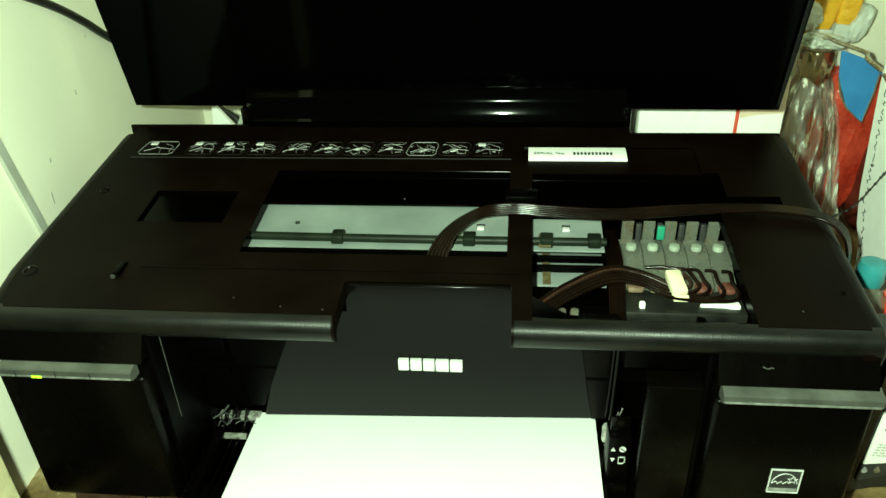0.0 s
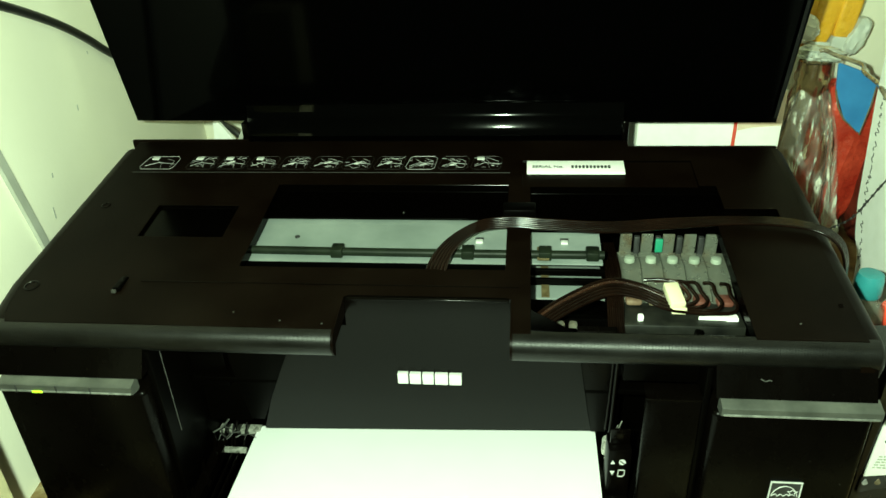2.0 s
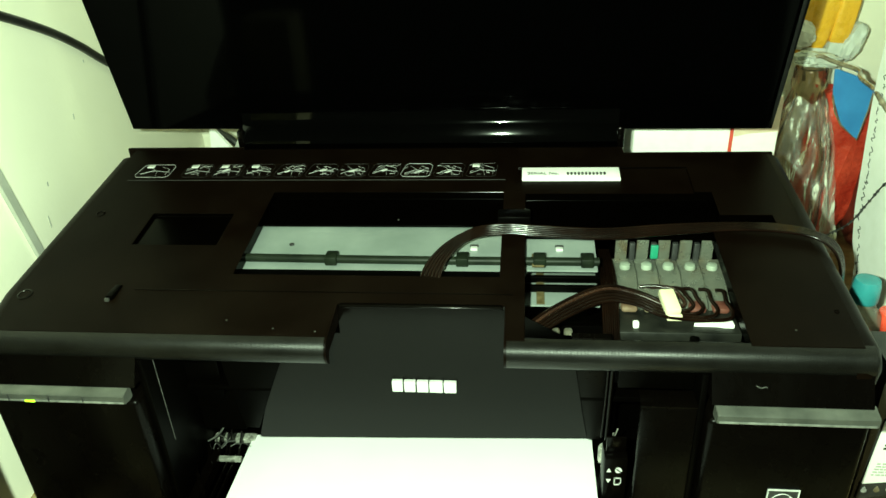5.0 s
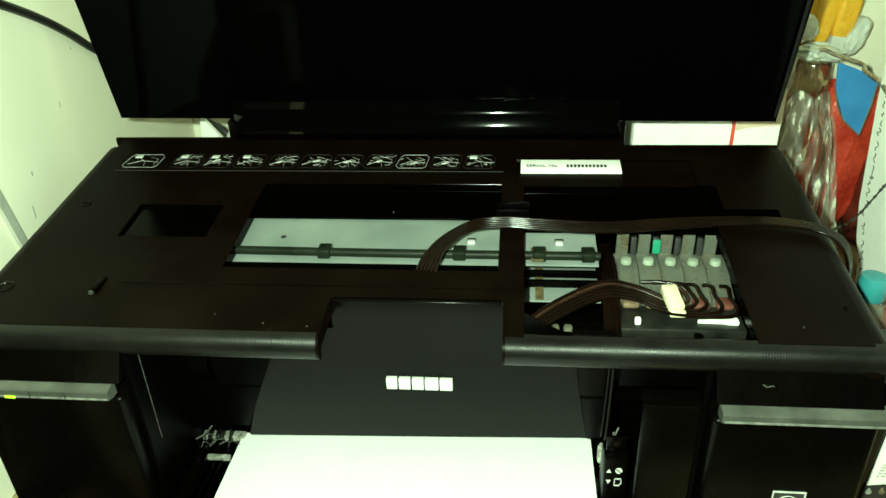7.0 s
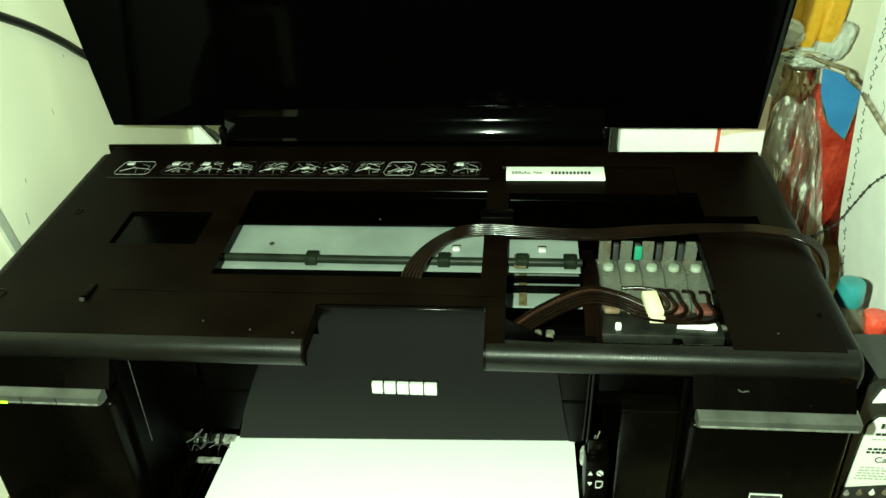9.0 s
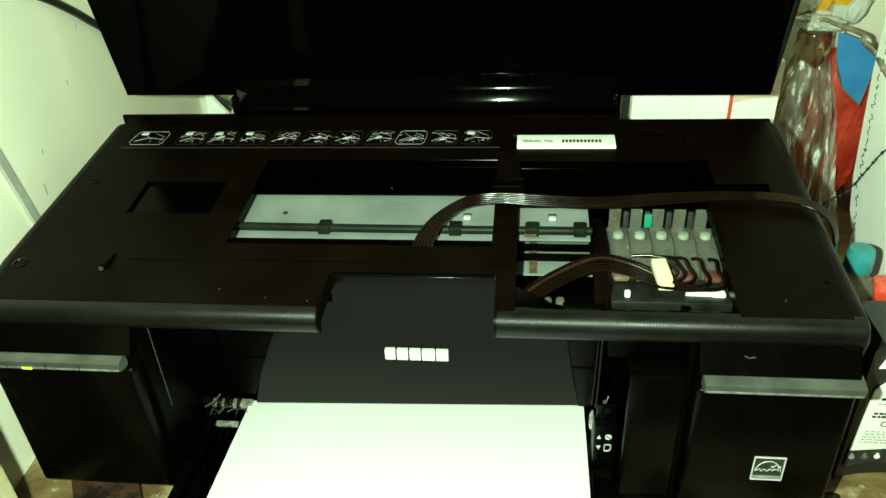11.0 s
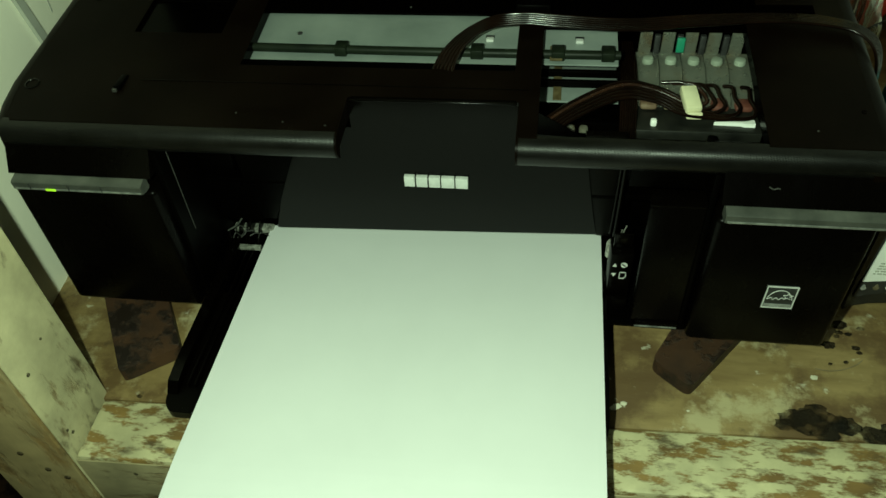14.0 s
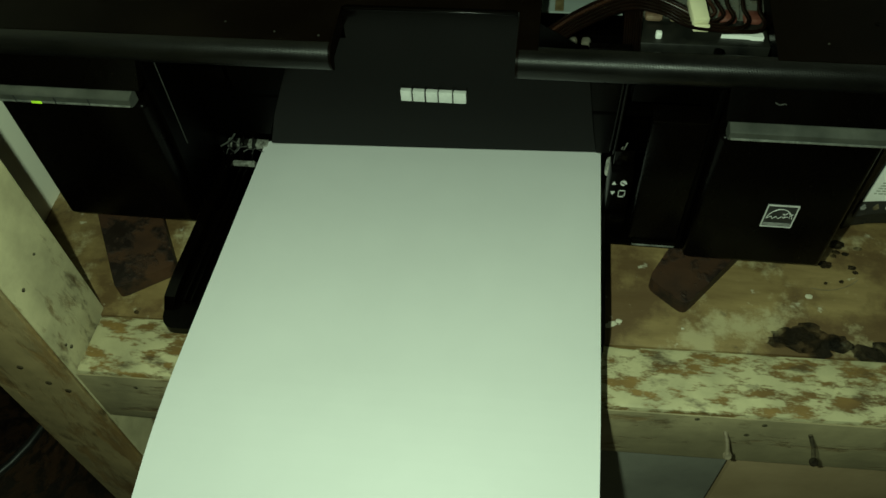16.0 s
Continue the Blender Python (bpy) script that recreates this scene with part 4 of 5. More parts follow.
prismed("lid_tongue", [(0.2175, 0.168), (0.2150, 0.173), (0.2160, 0.179), (0.2195, 0.1845), (0.2212, 0.190), (0.2212, 0.196), (0.2290, 0.196), (0.2290, 0.168)], -0.1390, 0.1265, M_LID, lid, "x", 0.0005)
for x in (-0.1405, 0.1275):
    boxed("lid_hinge", x - 0.002, x + 0.0025, 0.2140, 0.2260, 0.163, 0.183, M_GLOSS, lid, 0.0008)
prismed("lid_flange", [(0.2245, 0.183), (0.2268, 0.183), (0.2412, 0.330), (0.2390, 0.330)], 0.2185, 0.2213, M_LID, lid, "y", 0.0006)

# the sheet of paper
def build_sheet():
    bm = bmesh.new()
    nx, ny = 28, 36
    grid = []
    for i in range(nx + 1):
        col = []
        for j in range(ny + 1):
            u, v = i / nx, j / ny
            x = -0.1055 + 0.210 * u
            y = 0.0655 - 0.291 * v + 0.0175 * u * (1 - v)
            z = 0.0345 + 0.0016 * math.sin(2.4 * math.pi * u + 0.6) * (1 - v) ** 2 - 0.0004 * v
            if v > 0.55:
                z -= 0.16 * (v - 0.55) ** 2
            col.append(bm.verts.new((x, y, z)))
        grid.append(col)
    for i in range(nx):
        for j in range(ny):
            bm.faces.new((grid[i][j], grid[i + 1][j], grid[i + 1][j + 1], grid[i][j + 1]))
    ob = part("paper_sheet", bm, M_PAPER, None, "")
    mod = ob.modifiers.new("thickness", "SOLIDIFY")
    mod.thickness = 0.00025
    return tagged(ob, "blank white sheet of paper lying in the output tray", "paper")


build_sheet()


# ---- things on and under the stand ----
def slab(name, outline, z0, z1, material, label, category, parent=None, bevel=0.0015, group=""):
    bm = bmesh.new()
    prism(bm, outline, z0, z1, "z")
    top = [e for e in bm.edges if len(e.link_faces) == 2 and e.calc_face_angle(0) > 0.5]
    bmesh.ops.bevel(bm, geom=top, offset=bevel, segments=2, affect="EDGES", profile=0.5)
    ob = part(name, bm, material, parent, "", 40)
    return ob if parent else tagged(ob, label, category, group)


def rounded(points, r, n=4):
    """An outline with its corners rounded."""
    out = []
    for k, p in enumerate(points):
        a, b, c = Vector(points[k - 1]), Vector(p), Vector(points[(k + 1) % len(points)])
        p0, p1 = b + (a - b).normalized() * r, b + (c - b).normalized() * r
        for s in range(n + 1):
            t = s / n
            out.append(tuple((1 - t) ** 2 * p0 + 2 * t * (1 - t) * b + t * t * p1))
    return out


slab("wooden_block", rounded([(-0.236, 0.058), (-0.206, 0.083), (-0.1439, -0.0176), (-0.1731, -0.0394)], 0.004), 0.0005, 0.0100, M_BLOCK, "dark stained wooden block under the printer's foot", "block", group="blocks under the printer")
slab("wooden_block", rounded([(0.215, 0.057), (0.190, 0.080), (0.150, 0.0276), (0.1344, -0.0011), (0.154, -0.0185)], 0.005), 0.0005, 0.0100, M_BLOCK, "dark stained wooden block under the printer's foot", "block", group="blocks under the printer")
for x, y in ((-0.185, 0.04), (0.178, 0.045), (-0.19, 0.22), (0.19, 0.22)):
    z0 = 0.0102 if y < 0.1 else 0.0005
    ob = lathed("rubber_foot", [(0.008, z0), (0.008, z0 + 0.001), (0.0085, 0.0212)], M_DEEP, printer, 20, (x, y))


def splash(name, blobs, material, label, z=0.0012, seed=1):
    """A flat dried stain made of overlapping uneven rounds."""
    r0 = random.Random(seed)
    bm = bmesh.new()
    for k, (x, y, r) in enumerate(blobs):
        n = 18
        ring = []
        for a in range(n):
            rr = r * (0.78 + 0.4 * r0.random())
            ring.append(bm.verts.new((x + 1.3 * rr * math.cos(2 * math.pi * a / n), y + 0.9 * rr * math.sin(2 * math.pi * a / n), z + k * 0.00003)))
        mid = bm.verts.new((x, y, z + 0.0004 + k * 0.00003))
        low = [bm.verts.new((v.co.x, v.co.y, 0.0001)) for v in ring]
        for a in range(n):
            bm.faces.new((ring[a], ring[(a + 1) % n], mid))
            bm.faces.new((low[a], low[(a + 1) % n], ring[(a + 1) % n], ring[a]))
    return part(name, bm, material, shelf, label, 60)


splash("ink_stain", [(0.2035, -0.0310, 0.0042), (0.2090, -0.0265, 0.0060), (0.2160, -0.0285, 0.0085), (0.2205, -0.0225, 0.0060), (0.2270, -0.0285, 0.0075), (0.2350, -0.0290, 0.0060), (0.2230, -0.0345, 0.0060)], M_STAIN, "dried black ink stain", 0.0006, 3)
splash("ink_stain", [(0.2500, -0.0345, 0.0070), (0.2590, -0.0335, 0.0080)], M_STAIN, "dried black ink stain", 0.0006, 4)
splash("ink_spots", [(0.2098, 0.0276, 0.0011), (0.2380, 0.0262, 0.0030), (0.2440, 0.0330, 0.0014), (0.2461, 0.0360, 0.0018), (0.2510, 0.0352, 0.0015), (0.2530, 0.0250, 0.0018), (0.2540, 0.0215, 0.0012), (0.2590, 0.0400, 0.0016), (0.2475, 0.0420, 0.0035), (0.2450, 0.0140, 0.0010), (0.2360, 0.0120, 0.0008), (-0.1830, -0.0150, 0.0010), (-0.1600, -0.0480, 0.0012)], M_STAIN, "small dried ink spots", 0.0005, 5)
splash("paint_smear", [(0.1130, -0.0295, 0.0016), (0.1150, -0.0280, 0.0018), (0.1185, -0.0262, 0.0014), (0.1534, -0.0274, 0.0007), (0.2252, 0.0015, 0.0016)], M_CHALK, "pale dried paint smear", 0.0005, 6)
bm = bmesh.new()
tube(bm, glide([(0.2270, 0.0080, 0.0004), (0.2340, 0.0070, 0.0004), (0.2420, 0.0085, 0.0004), (0.2500, 0.0125, 0.0004), (0.2545, 0.0165, 0.0004)], 5), 0.00022, 5)
part("paint_ring", bm, M_PEACH, shelf, "pale dried ring mark")

# nails standing out of the rail's front, and the boards under it
for x, z, mt, lab in ((0.1745, -0.016, M_PEACH, "paint-covered nail in the rail"), (0.2165, -0.013, M_STAIN, "rusty nail in the rail")):
    nail = thing("nail", lab, "nail", "nails in the rail")
    bm = bmesh.new()
    tube(bm, [Vector((x, -0.075, z)), Vector((x + 0.001, -0.084, z - 0.001)), Vector((x + 0.0018, -0.089, z - 0.006))], 0.0012, 8)
    part("shank", bm, mt, nail)
    ob = lathed("head", [(0.0022, -0.0006), (0.0024, 0.0), (0.0018, 0.0007)], mt, nail, 12)
    ob.matrix_basis = pose(x + 0.0019, -0.0895, z - 0.0066, 35)
for k, (x, z) in enumerate(((0.158, -0.004), (0.186, -0.018), (0.192, -0.006), (-0.130, -0.020), (-0.148, -0.012))):
    ob = lathed("nail_hole", [(0.0016, -0.0004), (0.0014, 0.0006), (0.0006, 0.0007)], M_STAIN, shelf, 10)
    ob.matrix_basis = pose(x, -0.0845 + 0.033 * x, z, 90)
M_BOARDG = surface("grey_board", (0.14, 0.135, 0.115), (0.2, 0.195, 0.16), (0.6, 0.7), 25, 0, 0.4, 300)
M_BOARDT = surface("tan_board", (0.24, 0.17, 0.09), (0.33, 0.24, 0.135), (0.6, 0.7), 25, 0, 0.4, 300)
for x0, x1, mt, lab in ((0.015, 0.1890, M_BOARDG, "grey weathered board under the shelf rail"), (0.1915, 0.30, M_BOARDT, "tan wooden board under the shelf rail"), (0.303, 0.60, M_BOARDT, "tan wooden board under the shelf rail")):
    tagged(boxed("lower_board", x0, x1, -0.078, -0.060, -0.45, -0.0515, mt, None, 0.0015, "", TURN), lab, "board", "boards under the rail")

# things on the floor below
bucket = thing("bucket", "dark red-brown bucket with a black rim on the floor", "bucket")
lathed("bucket_wall", [(0.10, -0.5695), (0.115, -0.42), (0.13, -0.30), (0.125, -0.302), (0.110, -0.42), (0.096, -0.56)], M_BLOCK, bucket, 32, (-0.52, 0.02))
bm = bmesh.new()
ring = [Vector((-0.52 + 0.13 * math.cos(a), 0.02 + 0.13 * math.sin(a), -0.298)) for a in (2 * math.pi * k / 40 for k in range(41))]
tube(bm, ring, 0.004, 8)
part("bucket_rim", bm, M_CABLE, bucket, "black rolled rim", 60)
r1 = random.Random(11)
for k in range(6):
    x, y, s = r1.uniform(-0.48, -0.24), r1.uniform(-0.06, 0.14), r1.uniform(0.006, 0.016)
    mt = M_RED if k == 3 else M_CHALK
    ob = boxed("floor_scrap", -s, s, -s * 0.5, s * 0.5, 0, 0.003, mt, None, 0.001)
    ob.matrix_basis = pose(x, y, -0.5698, 0, 0, r1.uniform(0, 180))
    tagged(ob, "small scrap of litter on the cement floor", "litter", "litter on the floor")

# marks on the post
for k, (y, z, s) in enumerate(((-0.075, 0.012, 0.0012), (-0.077, 0.017, 0.0009), (-0.076, 0.066, 0.0012), (-0.058, 0.072, 0.0008))):
    ob = lathed("paint_chip", [(s, -0.0002), (s * 0.9, 0.0004), (s * 0.3, 0.0005)], M_STAIN, post, 9)
    ob.matrix_basis = TURN @ pose(-0.1800, y, z, 0, 90, 0)
for k, (x, z) in enumerate(((-0.189, -0.016), (-0.197, -0.008), (-0.206, 0.008))):
    ob = lathed("nail_hole", [(0.0019, -0.0004), (0.0016, 0.0005), (0.0006, 0.0006)], M_STAIN, post, 9)
    ob.matrix_basis = TURN @ pose(x, -0.0876, z, 90)
for y, z, h in ((0.2196, 0.1939, 0.0022), (0.1517, 0.1420, 0.0045), (0.163, 0.1650, 0.0015), (0.255, 0.225, 0.0012)):
    prismed("wall_mark", [(y - 0.0007, z - h), (y + 0.0006, z - h * 0.8), (y + 0.0009, z + h), (y - 0.0003, z + h * 0.9)], 0.0001, 0.0004, M_TRIM, west, "x", 0, "", lambda c: (niche_x(c[1]) + c[0], c[1], c[2]))

# power cable behind the lid
cable = tubed("power_cable", [(-0.2530, 0.1005, 0.2970), (-0.2575, 0.1557, 0.2802), (-0.2618, 0.2120, 0.2573), (-0.2645, 0.2500, 0.2375), (-0.2668, 0.2842, 0.2164), (-0.255, 0.345, 0.172), (-0.2143, 0.340, 0.1396), (-0.1955, 0.335, 0.1285), (-0.165, 0.33, 0.09), (-0.12, 0.33, 0.004)], 0.0031, M_CABLE, None, "", 8, 10)
tagged(cable, "black power cable hanging behind the printer", "cable")
bracket = prismed("cable_bracket", [(-0.2095, 0.1520), (-0.2120, 0.1262), (-0.1905, 0.1262)], 0.318, 0.322, M_STICKER, None, "y", 0.0006)
tagged(bracket, "small white plastic bracket beside the cable", "bracket")
prismed("bracket_ear", [(-0.1925, 0.1262), (-0.1888, 0.1262), (-0.1795, 0.1420), (-0.1835, 0.1425)], 0.316, 0.3175, M_TRIM, bracket, "y", 0.0004, "grey bent ear")
boxed("bracket_stem", -0.2115, -0.1915, 0.319, 0.325, 0.0, 0.1260, M_STICKER, bracket, 0.001)

# white carton behind the printer
carton = thing("carton", "white carton with a red stripe behind the printer", "carton")
boxed("carton_body", 0.1480, 0.2575, 0.295, 0.350, 0.0005, 0.1780, M_STICKER, carton, 0.0015)
prismed("carton_flap", [(0.1400, 0.0005), (0.1478, 0.0005), (0.1478, 0.178), (0.1400, 0.178)], 0.296, 0.350, M_TRIM, carton, "y", 0.001, "grey folded end")
boxed("carton_stripe", 0.2213, 0.2240, 0.2942, 0.2951, 0.002, 0.1775, M_RED, carton, 0.0002, "red stripe")
prismed("carton_print", [(0.2246, 0.146), (0.235, 0.1485), (0.250, 0.1495), (0.2570, 0.150), (0.2570, 0.1775), (0.2246, 0.1775)], 0.2944, 0.2952, M_PALE, carton, "y", 0.0002, "pale pink printed end")


def crinkle(name, centre, size, material, seed, parent=None, amount=0.12, turn=0.0, tilt=0.0):
    """A crumpled pouch: a flattened pillow with sharp creases."""
    bm = bmesh.new()
    bmesh.ops.create_uvsphere(bm, u_segments=36, v_segments=24, radius=1)
    for v in bm.verts:
        c = v.co.copy()
        c = Vector([math.copysign(abs(a) ** 0.62, a) for a in c])
        w = 1 + amount * (noise.noise(c * 2.3 + Vector((seed, 0, 0))) + 0.6 * abs(noise.noise(c * 5.1 + Vector((0, seed, 0)))))
        v.co = Vector((c.x * size[0] * w, c.y * size[1] * w, c.z * size[2] * (1 + 0.3 * amount * noise.noise(c * 3 + Vector((0, 0, seed))))))
    ob = part(name, bm, material, parent, "", 25)
    ob.matrix_basis = pose(*centre, 0, tilt, turn)
    return ob


# glass bottle with a wrapped foot
bottle = thing("glass_bottle", "empty glass bottle wrapped in crinkled clear plastic", "bottle")
BX, BY = 0.3065, 0.385
BOTTLE = [(0.0275, 0.001), (0.0290, 0.006), (0.0285, 0.035), (0.0265, 0.060), (0.0290, 0.085), (0.0270, 0.105), (0.0200, 0.130), (0.0145, 0.148), (0.0130, 0.156), (0.0145, 0.158), (0.0150, 0.163), (0.0138, 0.165), (0.0140, 0.1725), (0.0132, 0.1745), (0.0105, 0.1745), (0.0100, 0.150), (0.0170, 0.128), (0.0240, 0.103), (0.0255, 0.085), (0.0235, 0.060), (0.0255, 0.033), (0.0250, 0.007)]
bm = bmesh.new()
lathe(bm, BOTTLE, 72, (BX, BY))
for v in bm.verts:
    d = Vector((v.co.x - BX, v.co.y - BY))
    if d.length > 0.0128 and 0.03 < v.co.z < 0.150:
        g = 1 + 0.045 * math.cos(12 * math.atan2(d.y, d.x))
        v.co.x, v.co.y = BX + d.x * g, BY + d.y * g
part("bottle_glass", bm, M_GLASS, bottle, "fluted clear glass", 50)


def build_wrap():
    bm = bmesh.new()
    rows = []
    n = 72
    for j in range(15):
        t = j / 14
        z = 0.150 - 0.146 * t
        r = 0.0155 + 0.029 * t ** 0.75
        ring = []
        for k in range(n):
            a = 2 * math.pi * k / n
            f = 1 + (0.06 + 0.10 * t) * math.sin(a * 11 + 2.5 * noise.noise(Vector((math.cos(a), math.sin(a), t * 2)))) + 0.10 * noise.noise(Vector((3 * math.cos(a), 3 * math.sin(a), 5 * t)))
            ring.append(bm.verts.new((BX + r * f * math.cos(a) * (1.12 if math.cos(a) < 0 else 1.0), BY + r * f * math.sin(a), z + 0.003 * math.sin(5 * a))))
        rows.append(ring)
    for a, b in zip(rows, rows[1:]):
        for k in range(n):
            bm.faces.new((a[k], a[(k + 1) % n], b[(k + 1) % n], b[k]))
    return part("clear_wrap", bm, M_WRAP, bottle, "crinkled clear plastic wrap", 30)


build_wrap()
crinkle("foil_twist", (BX + 0.002, BY, 0.181), (0.0150, 0.010, 0.006), M_NUB, 4.2, bottle, 0.5, 20, 8)
tagged(crinkle("red_pouch", (0.347, 0.415, 0.072), (0.031, 0.022, 0.078), M_RED, 1.3, None, 0.25, 10, 9), "crumpled red snack pouch beside the glass bottle", "pouch", "crumpled pouches")
tagged(crinkle("red_pouch", (0.300, 0.4440, 0.085), (0.032, 0.0090, 0.088), M_RED, 7.7, None, 0.2, -5, 3), "crumpled red snack pouch behind the glass bottle", "pouch", "crumpled pouches")
# Added pale backing, so that the glass in front looks brighter.
tagged(crinkle("film_pouch", (0.2990, 0.4255, 0.0530), (0.030, 0.0070, 0.054), M_NUB, 8.8, None, 0.2, -3, 2), "pale crumpled pouch added behind the glass bottle to brighten it", "pouch", "crumpled pouches")
tagged(crinkle("red_pouch", (0.392, 0.402, 0.075), (0.018, 0.030, 0.080), M_DARKRED, 3.1, None, 0.2, 0, 6), "crumpled dark red pouch in the corner", "pouch", "crumpled pouches")
for k, (x, z, w) in enumerate(((0.3045, 0.222, 0.0125), (0.3260, 0.226, 0.0115), (0.3440, 0.230, 0.0100))):
    ob = crinkle("yellow_pouch", (x, 0.432, z), (w, 0.008, 0.050), M_YELLOW, 2.0 + k, None, 0.12, 4, 5)
    tagged(ob, "yellow foil pouch standing behind the bottle", "pouch", "yellow pouches")
    boxed("pouch_label", -w * 0.45, w * 0.45, -0.0108, -0.0085, 0.002 + 0.012 * (k % 2), 0.030, M_STICKER, ob, 0.0005, "white printed panel")
    boxed("print_bar", -w * 0.45, w * 0.45, -0.0112, -0.0106, 0.003 + 0.012 * (k % 2), 0.005 + 0.012 * (k % 2), M_INK, ob, 0.0002)
    boxed("pouch_stand", -w * 0.8, w * 0.8, -0.006, 0.006, -z + 0.0005, -0.046, M_NUB, ob, 0.001)
tagged(crinkle("paper_wad", (0.2990, 0.415, 0.196), (0.0115, 0.010, 0.0125), M_STICKER, 9.1, None, 0.4, 15, 20), "crumpled white paper stuck behind the bottle", "paper wad")
tagged(crinkle("film_pouch", (0.353, 0.430, 0.184), (0.0075, 0.008, 0.017), M_NUB, 5.5, None, 0.25, 0, 20), "crumpled pale film pouch", "pouch", "crumpled pouches")

blue = slab("blue_card", rounded([(0.3232, 0.1530), (0.3205, 0.1765), (0.3380, 0.1700), (0.3555, 0.1610), (0.3545, 0.1400), (0.3508, 0.1130), (0.3350, 0.1270)], 0.003), 0.0, 0.0012, M_BLUE, "blue pointed card with a brown edge", "card", None, 0.0003)
blue.matrix_basis = Matrix.Translation((0, 0.374, 0)) @ Matrix.Rotation(radians(90), 4, "X")
edge = [(0.3232, 0.153), (0.328, 0.138), (0.3350, 0.1265), (0.3508, 0.1125), (0.3548, 0.140), (0.3557, 0.1605)]
bm = bmesh.new()
tube(bm, [Vector((x, z, 0.0008)) for x, z in edge], 0.0009, 6)
part("card_edge", bm, M_PEACH, blue, "brown bound edge")

# printed sheet hanging at the side, with a knotted cord in front of it
sheet = part("hanging_sheet", (lambda bm: (prism(bm, rounded([(0.197, 0.060), (0.1970, 0.0750), (0.1995, 0.0880), (0.2104, 0.0995), (0.2189, 0.122), (0.2299, 0.192), (0.2315, 0.2155), (0.234, 0.42), (0.02, 0.42), (0.02, 0.060)], 0.003), 0.2915, 0.2923, "x"), bm)[1])(bmesh.new()), M_STICKER, None, "", 30)
tagged(sheet, "pale printed sheet hanging beside the printer", "printed sheet")
r2 = random.Random(21)
z = 0.26
while z > 0.082:
    h = r2.uniform(0.0020, 0.0065)
    edge_y = float(np.interp(z, [0.075, 0.0995, 0.122, 0.192, 0.26], [0.197, 0.2104, 0.2189, 0.2299, 0.232]))
    y = edge_y - 0.0105 + r2.uniform(-0.0012, 0.0012)
    bm = bmesh.new()
    tube(bm, glide([(0.2913, y, z), (0.2913, y - r2.uniform(0.0, 0.0035), z - h * 0.35), (0.2913, y + r2.uniform(-0.001, 0.0015), z - h * 0.7), (0.2913, y - r2.uniform(0.0, 0.002), z - h)], 3), 0.0003, 5)
    part("ink_stroke", bm, M_INK, sheet)
    z -= h + r2.uniform(0.0006, 0.0035)
for y, z in ((0.2185, 0.252), (0.214, 0.236), (0.198, 0.205)):
    bm = bmesh.new()
    tube(bm, glide([(0.2913, y, z), (0.2913, y - 0.004, z - 0.004), (0.2913, y - 0.001, z - 0.011)], 4), 0.0003, 5)
    part("ink_stroke", bm, M_GREYPRINT, sheet)
CORD = [(0.2885, 0.105, 0.214), (0.2885, 0.145, 0.187), (0.2885, 0.1784, 0.1589), (0.2880, 0.1960, 0.1350), (0.2875, 0.2137, 0.1111), (0.2840, 0.2350, 0.0907), (0.2800, 0.2480, 0.0650)]
cord = tubed("knotted_cord", CORD, 0.0005, M_INK, None, "", 8, 6)
tagged(cord, "thin black knotted cord in front of the sheet", "cord")
for k, p in enumerate(q for n, q in enumerate(glide(CORD[1:6], 7)) if n % 5 in (0, 1, 3)):
    ob = lathed("knot", [(0.0004, -0.0012), (0.0009, -0.0005), (0.0010, 0.0005), (0.0004, 0.0012)], M_INK, cord, 8)
    ob.matrix_basis = pose(*p, 30 * k, 20, 0)
twine = tubed("clear_cord", [(0.2990, 0.378, 0.1800), (0.3060, 0.374, 0.1865), (0.3159, 0.368, 0.1835), (0.3230, 0.335, 0.1850), (0.3130, 0.305, 0.1880), (0.3000, 0.250, 0.1960), (0.2885, 0.2137, 0.2010), (0.2885, 0.170, 0.1900)], 0.0017, M_CORDC, None, "", 8, 8)
tagged(twine, "shiny brown and clear twisted cord looped over the bottle", "cord")

# ink tank with its printed label
tank = thing("ink_tank", "black ink tank with a white printed caution label", "ink tank")
TANK = [(0.2520, 0.0008), (0.2560, 0.0045), (0.2640, 0.0075), (0.2750, 0.0090), (0.2880, 0.0090), (0.3000, 0.0070), (0.3120, 0.0008), (0.3160, 0.0008), (0.3160, 0.099), (0.3120, 0.104), (0.2560, 0.104), (0.2520, 0.099)]
prismed("tank_body", TANK, 0.0545, 0.094, M_BLACKINK, tank, "y", 0.002)
prismed("tank_label", [(0.2550, 0.0270), (0.2760, 0.0300), (0.3140, 0.0300), (0.3140, 0.0800), (0.2620, 0.0785), (0.2575, 0.0730)], 0.0532, 0.0540, M_STICKER, tank, "y", 0.0002, "white printed label")
prismed("label_band", [(0.2540, 0.0135), (0.2640, 0.0175), (0.2780, 0.0195), (0.3140, 0.0195), (0.3140, 0.0295), (0.2760, 0.0295), (0.2545, 0.0262)], 0.0532, 0.0540, M_INK, tank, "y", 0.0002, "black band with four drops")
for k in range(5):
    x = 0.2568 + 0.0068 * k
    drop = [(x + 0.0017 * math.sin(a) * (1 if math.cos(a) < 0.2 else 0.62), 0.0225 + 0.0006 * k - 0.0021 * math.cos(a + math.pi) * (1.25 if math.cos(a) > 0 else 0.9)) for a in (2 * math.pi * j / 16 for j in range(16))]
    prismed("drop_mark", drop, 0.0526, 0.0531, (M_GREYPRINT, M_PEACH, M_STICKER, M_PEACH, M_STICKER)[k], tank, "y")
txt = bpy.data.curves.new("caution", "FONT")
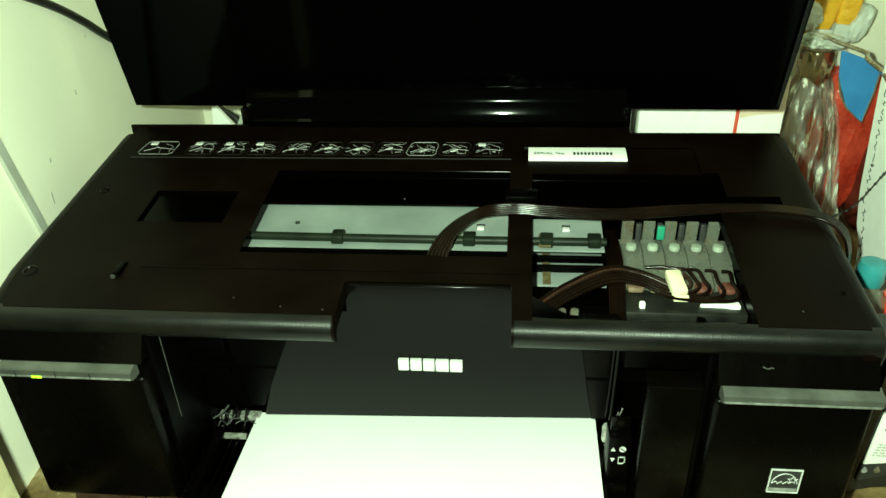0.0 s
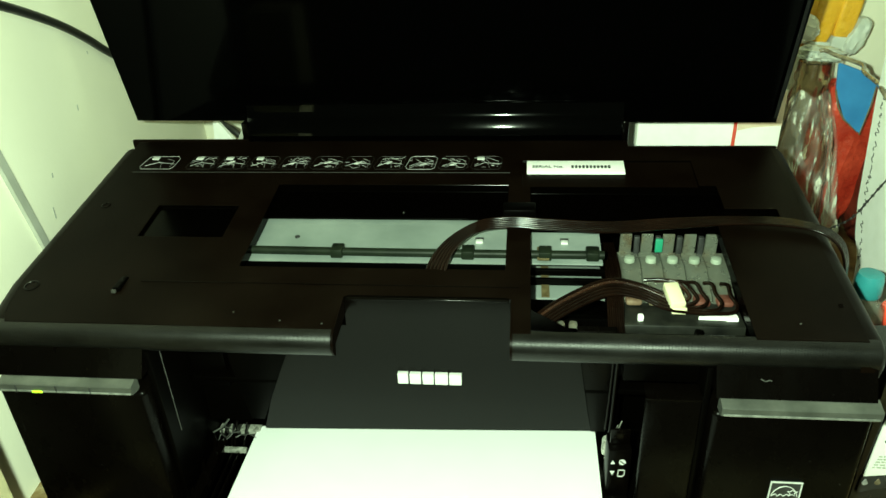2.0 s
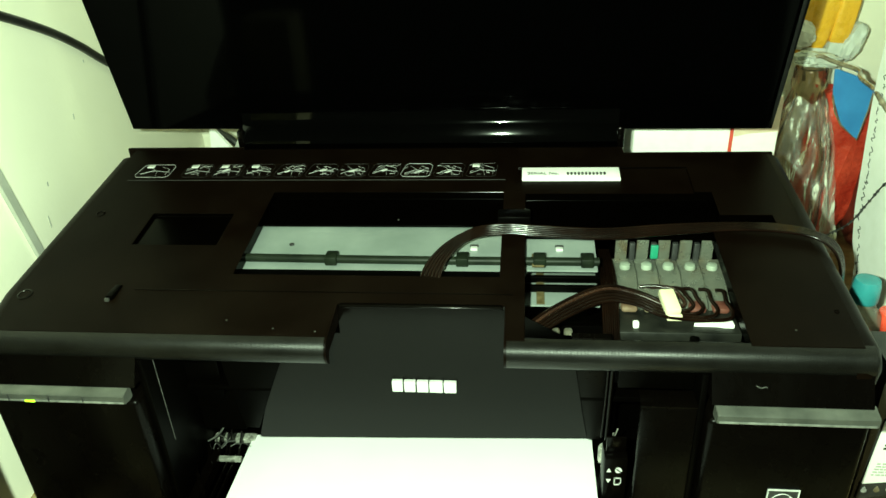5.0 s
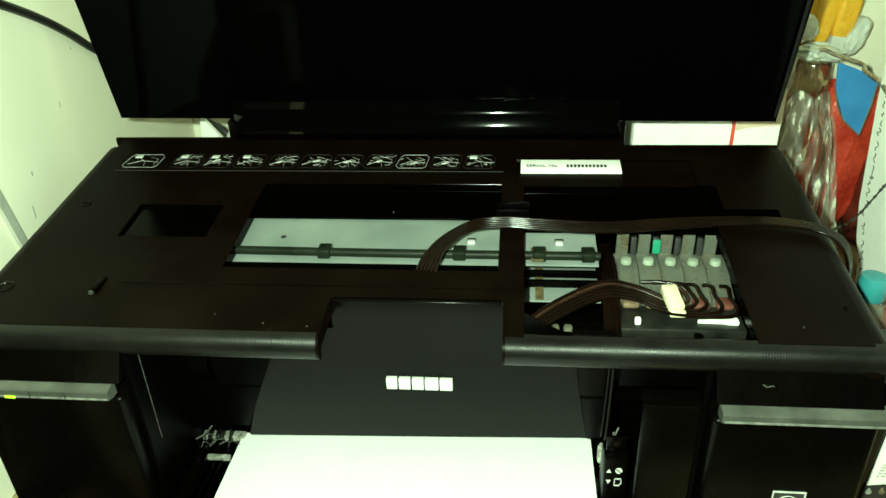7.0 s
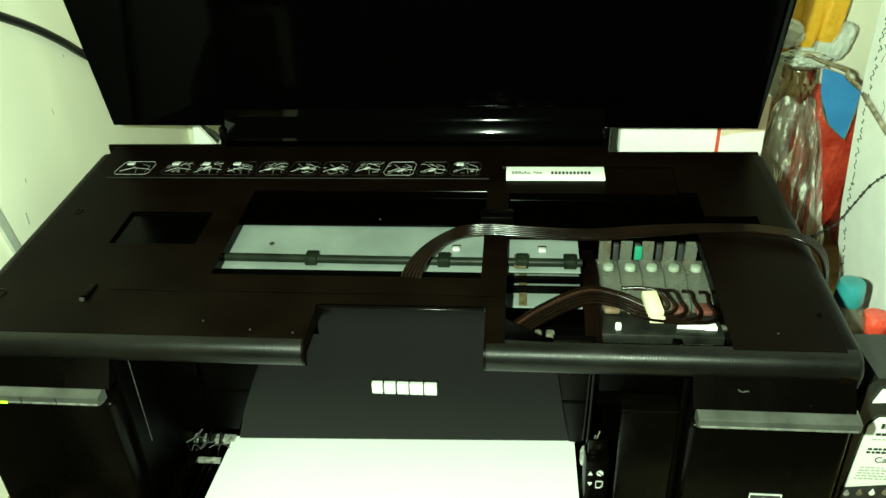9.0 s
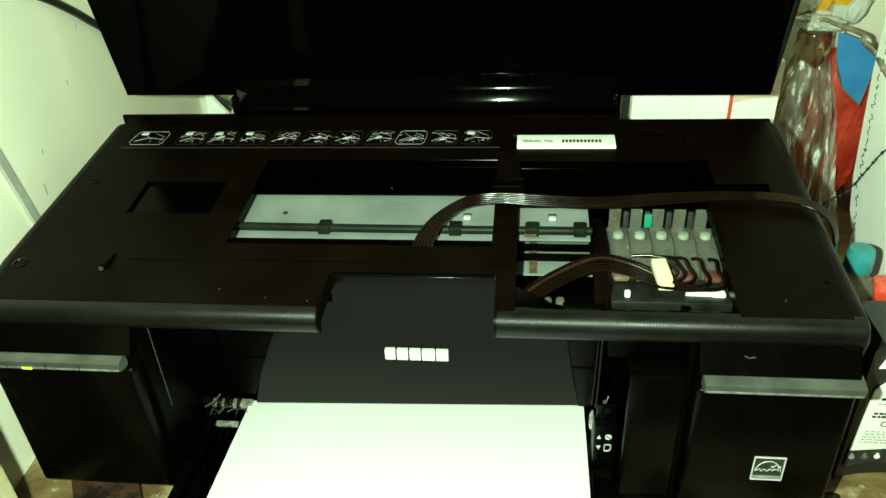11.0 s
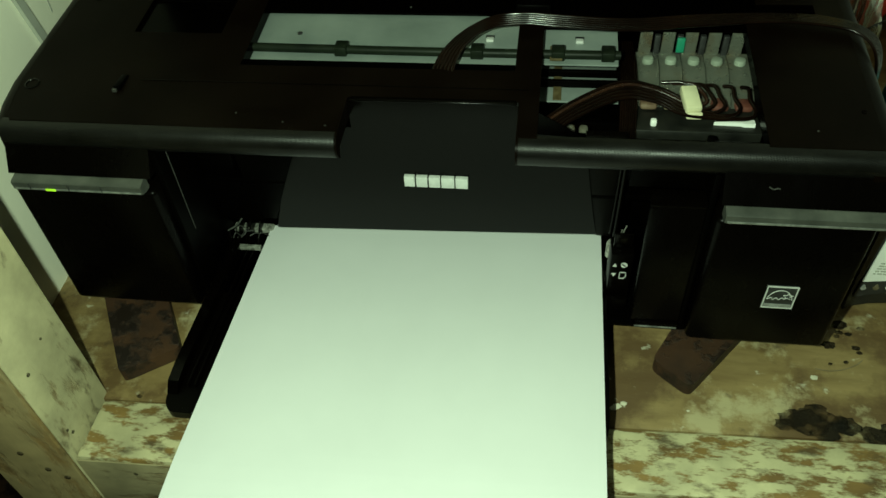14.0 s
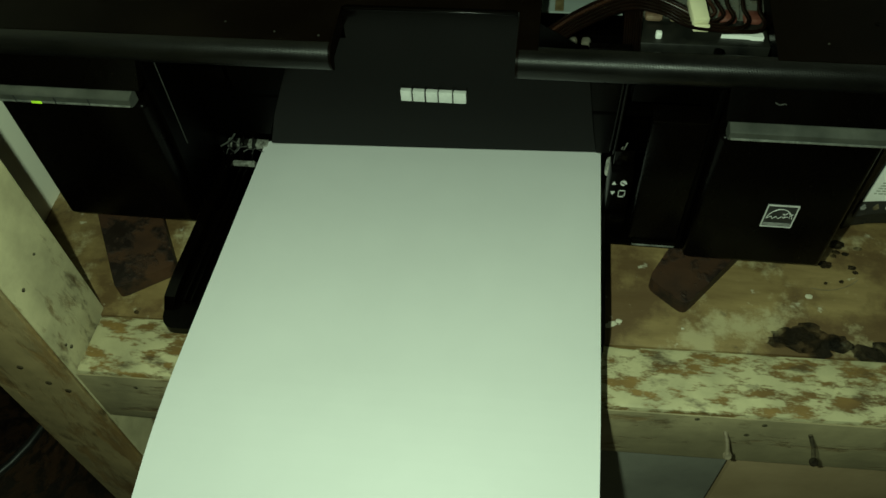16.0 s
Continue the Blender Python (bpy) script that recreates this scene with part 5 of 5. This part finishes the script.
txt.body, txt.size, txt.extrude = "Caution", 0.0058, 0.0001
txt_ob = new("caution", txt)
txt_ob.data.materials.append(M_INK)
txt_ob.matrix_basis = pose(0.2660, 0.0530, 0.0468, 90)
txt_ob.parent = tank
r3 = random.Random(31)
for z, h, x0 in ((0.0715, 0.0032, 0.264), (0.0665, 0.0016, 0.2625), (0.0632, 0.0010, 0.2612), (0.0590, 0.0020, 0.2700), (0.0560, 0.0013, 0.2608), (0.0536, 0.0013, 0.2605), (0.0425, 0.0009, 0.2598), (0.0404, 0.0009, 0.2594), (0.0383, 0.0009, 0.2590), (0.0362, 0.0009, 0.2586), (0.0341, 0.0009, 0.2582)):
    x = x0
    while x < 0.312:
        w = r3.uniform(0.0012, 0.0030) * (1.3 if h > 0.0015 else 1)
        boxed("print_bar", x, min(x + w, 0.313), 0.0527, 0.0531, z, z + h, M_INK if h > 0.0012 else M_TRIM, tank, 0)
        x += w + r3.uniform(0.0005, 0.0011)
prismed("small_label", [(0.2560, 0.0885), (0.2800, 0.0905), (0.2800, 0.0985), (0.2590, 0.0975)], 0.0532, 0.0540, M_STICKER, tank, "y", 0.0002, "small white label")
for k in range(3):
    boxed("print_bar", 0.2640 + 0.0045 * k, 0.2672 + 0.0045 * k, 0.0527, 0.0531, 0.0915, 0.0960, M_INK, tank, 0)

# small ink bottles behind the tank
def ink_bottle(x, y, h, r, cap_mat, body_mat, label):
    b = thing("ink_bottle", label, "ink bottle", "small ink bottles")
    lathed("bottle_body", [(r * 0.96, 0.0006), (r, 0.003), (r, h * 0.80), (r * 0.93, h * 0.86), (r * 0.5, h * 0.92), (r * 0.48, h * 0.97)], body_mat, b, 28, (x, y))
    bm = bmesh.new()
    n = 40
    rows = []
    for z, q in ((h * 0.93, 1.0), (h * 0.935, 1.04), (h * 1.02, 1.0), (h * 1.045, 0.9), (h * 1.05, 0.6)):
        rows.append([bm.verts.new((x + r * 0.60 * q * (1 + (0.03 if k % 2 else 0)) * math.cos(2 * math.pi * k / n), y + r * 0.60 * q * (1 + (0.03 if k % 2 else 0)) * math.sin(2 * math.pi * k / n), z)) for k in range(n)])
    for a, c in zip(rows, rows[1:]):
        for k in range(n):
            bm.faces.new((a[k], a[(k + 1) % n], c[(k + 1) % n], c[k]))
    bm.faces.new(rows[-1])
    part("screw_cap", bm, cap_mat, b, "ribbed plastic cap", 50)


ink_bottle(0.2590, 0.1120, 0.1220, 0.0122, M_TEAL, M_MILKY, "clear ink bottle with a teal screw cap")
ink_bottle(0.2790, 0.1150, 0.0990, 0.0125, M_RED, M_RED, "red ink bottle with a red cap")
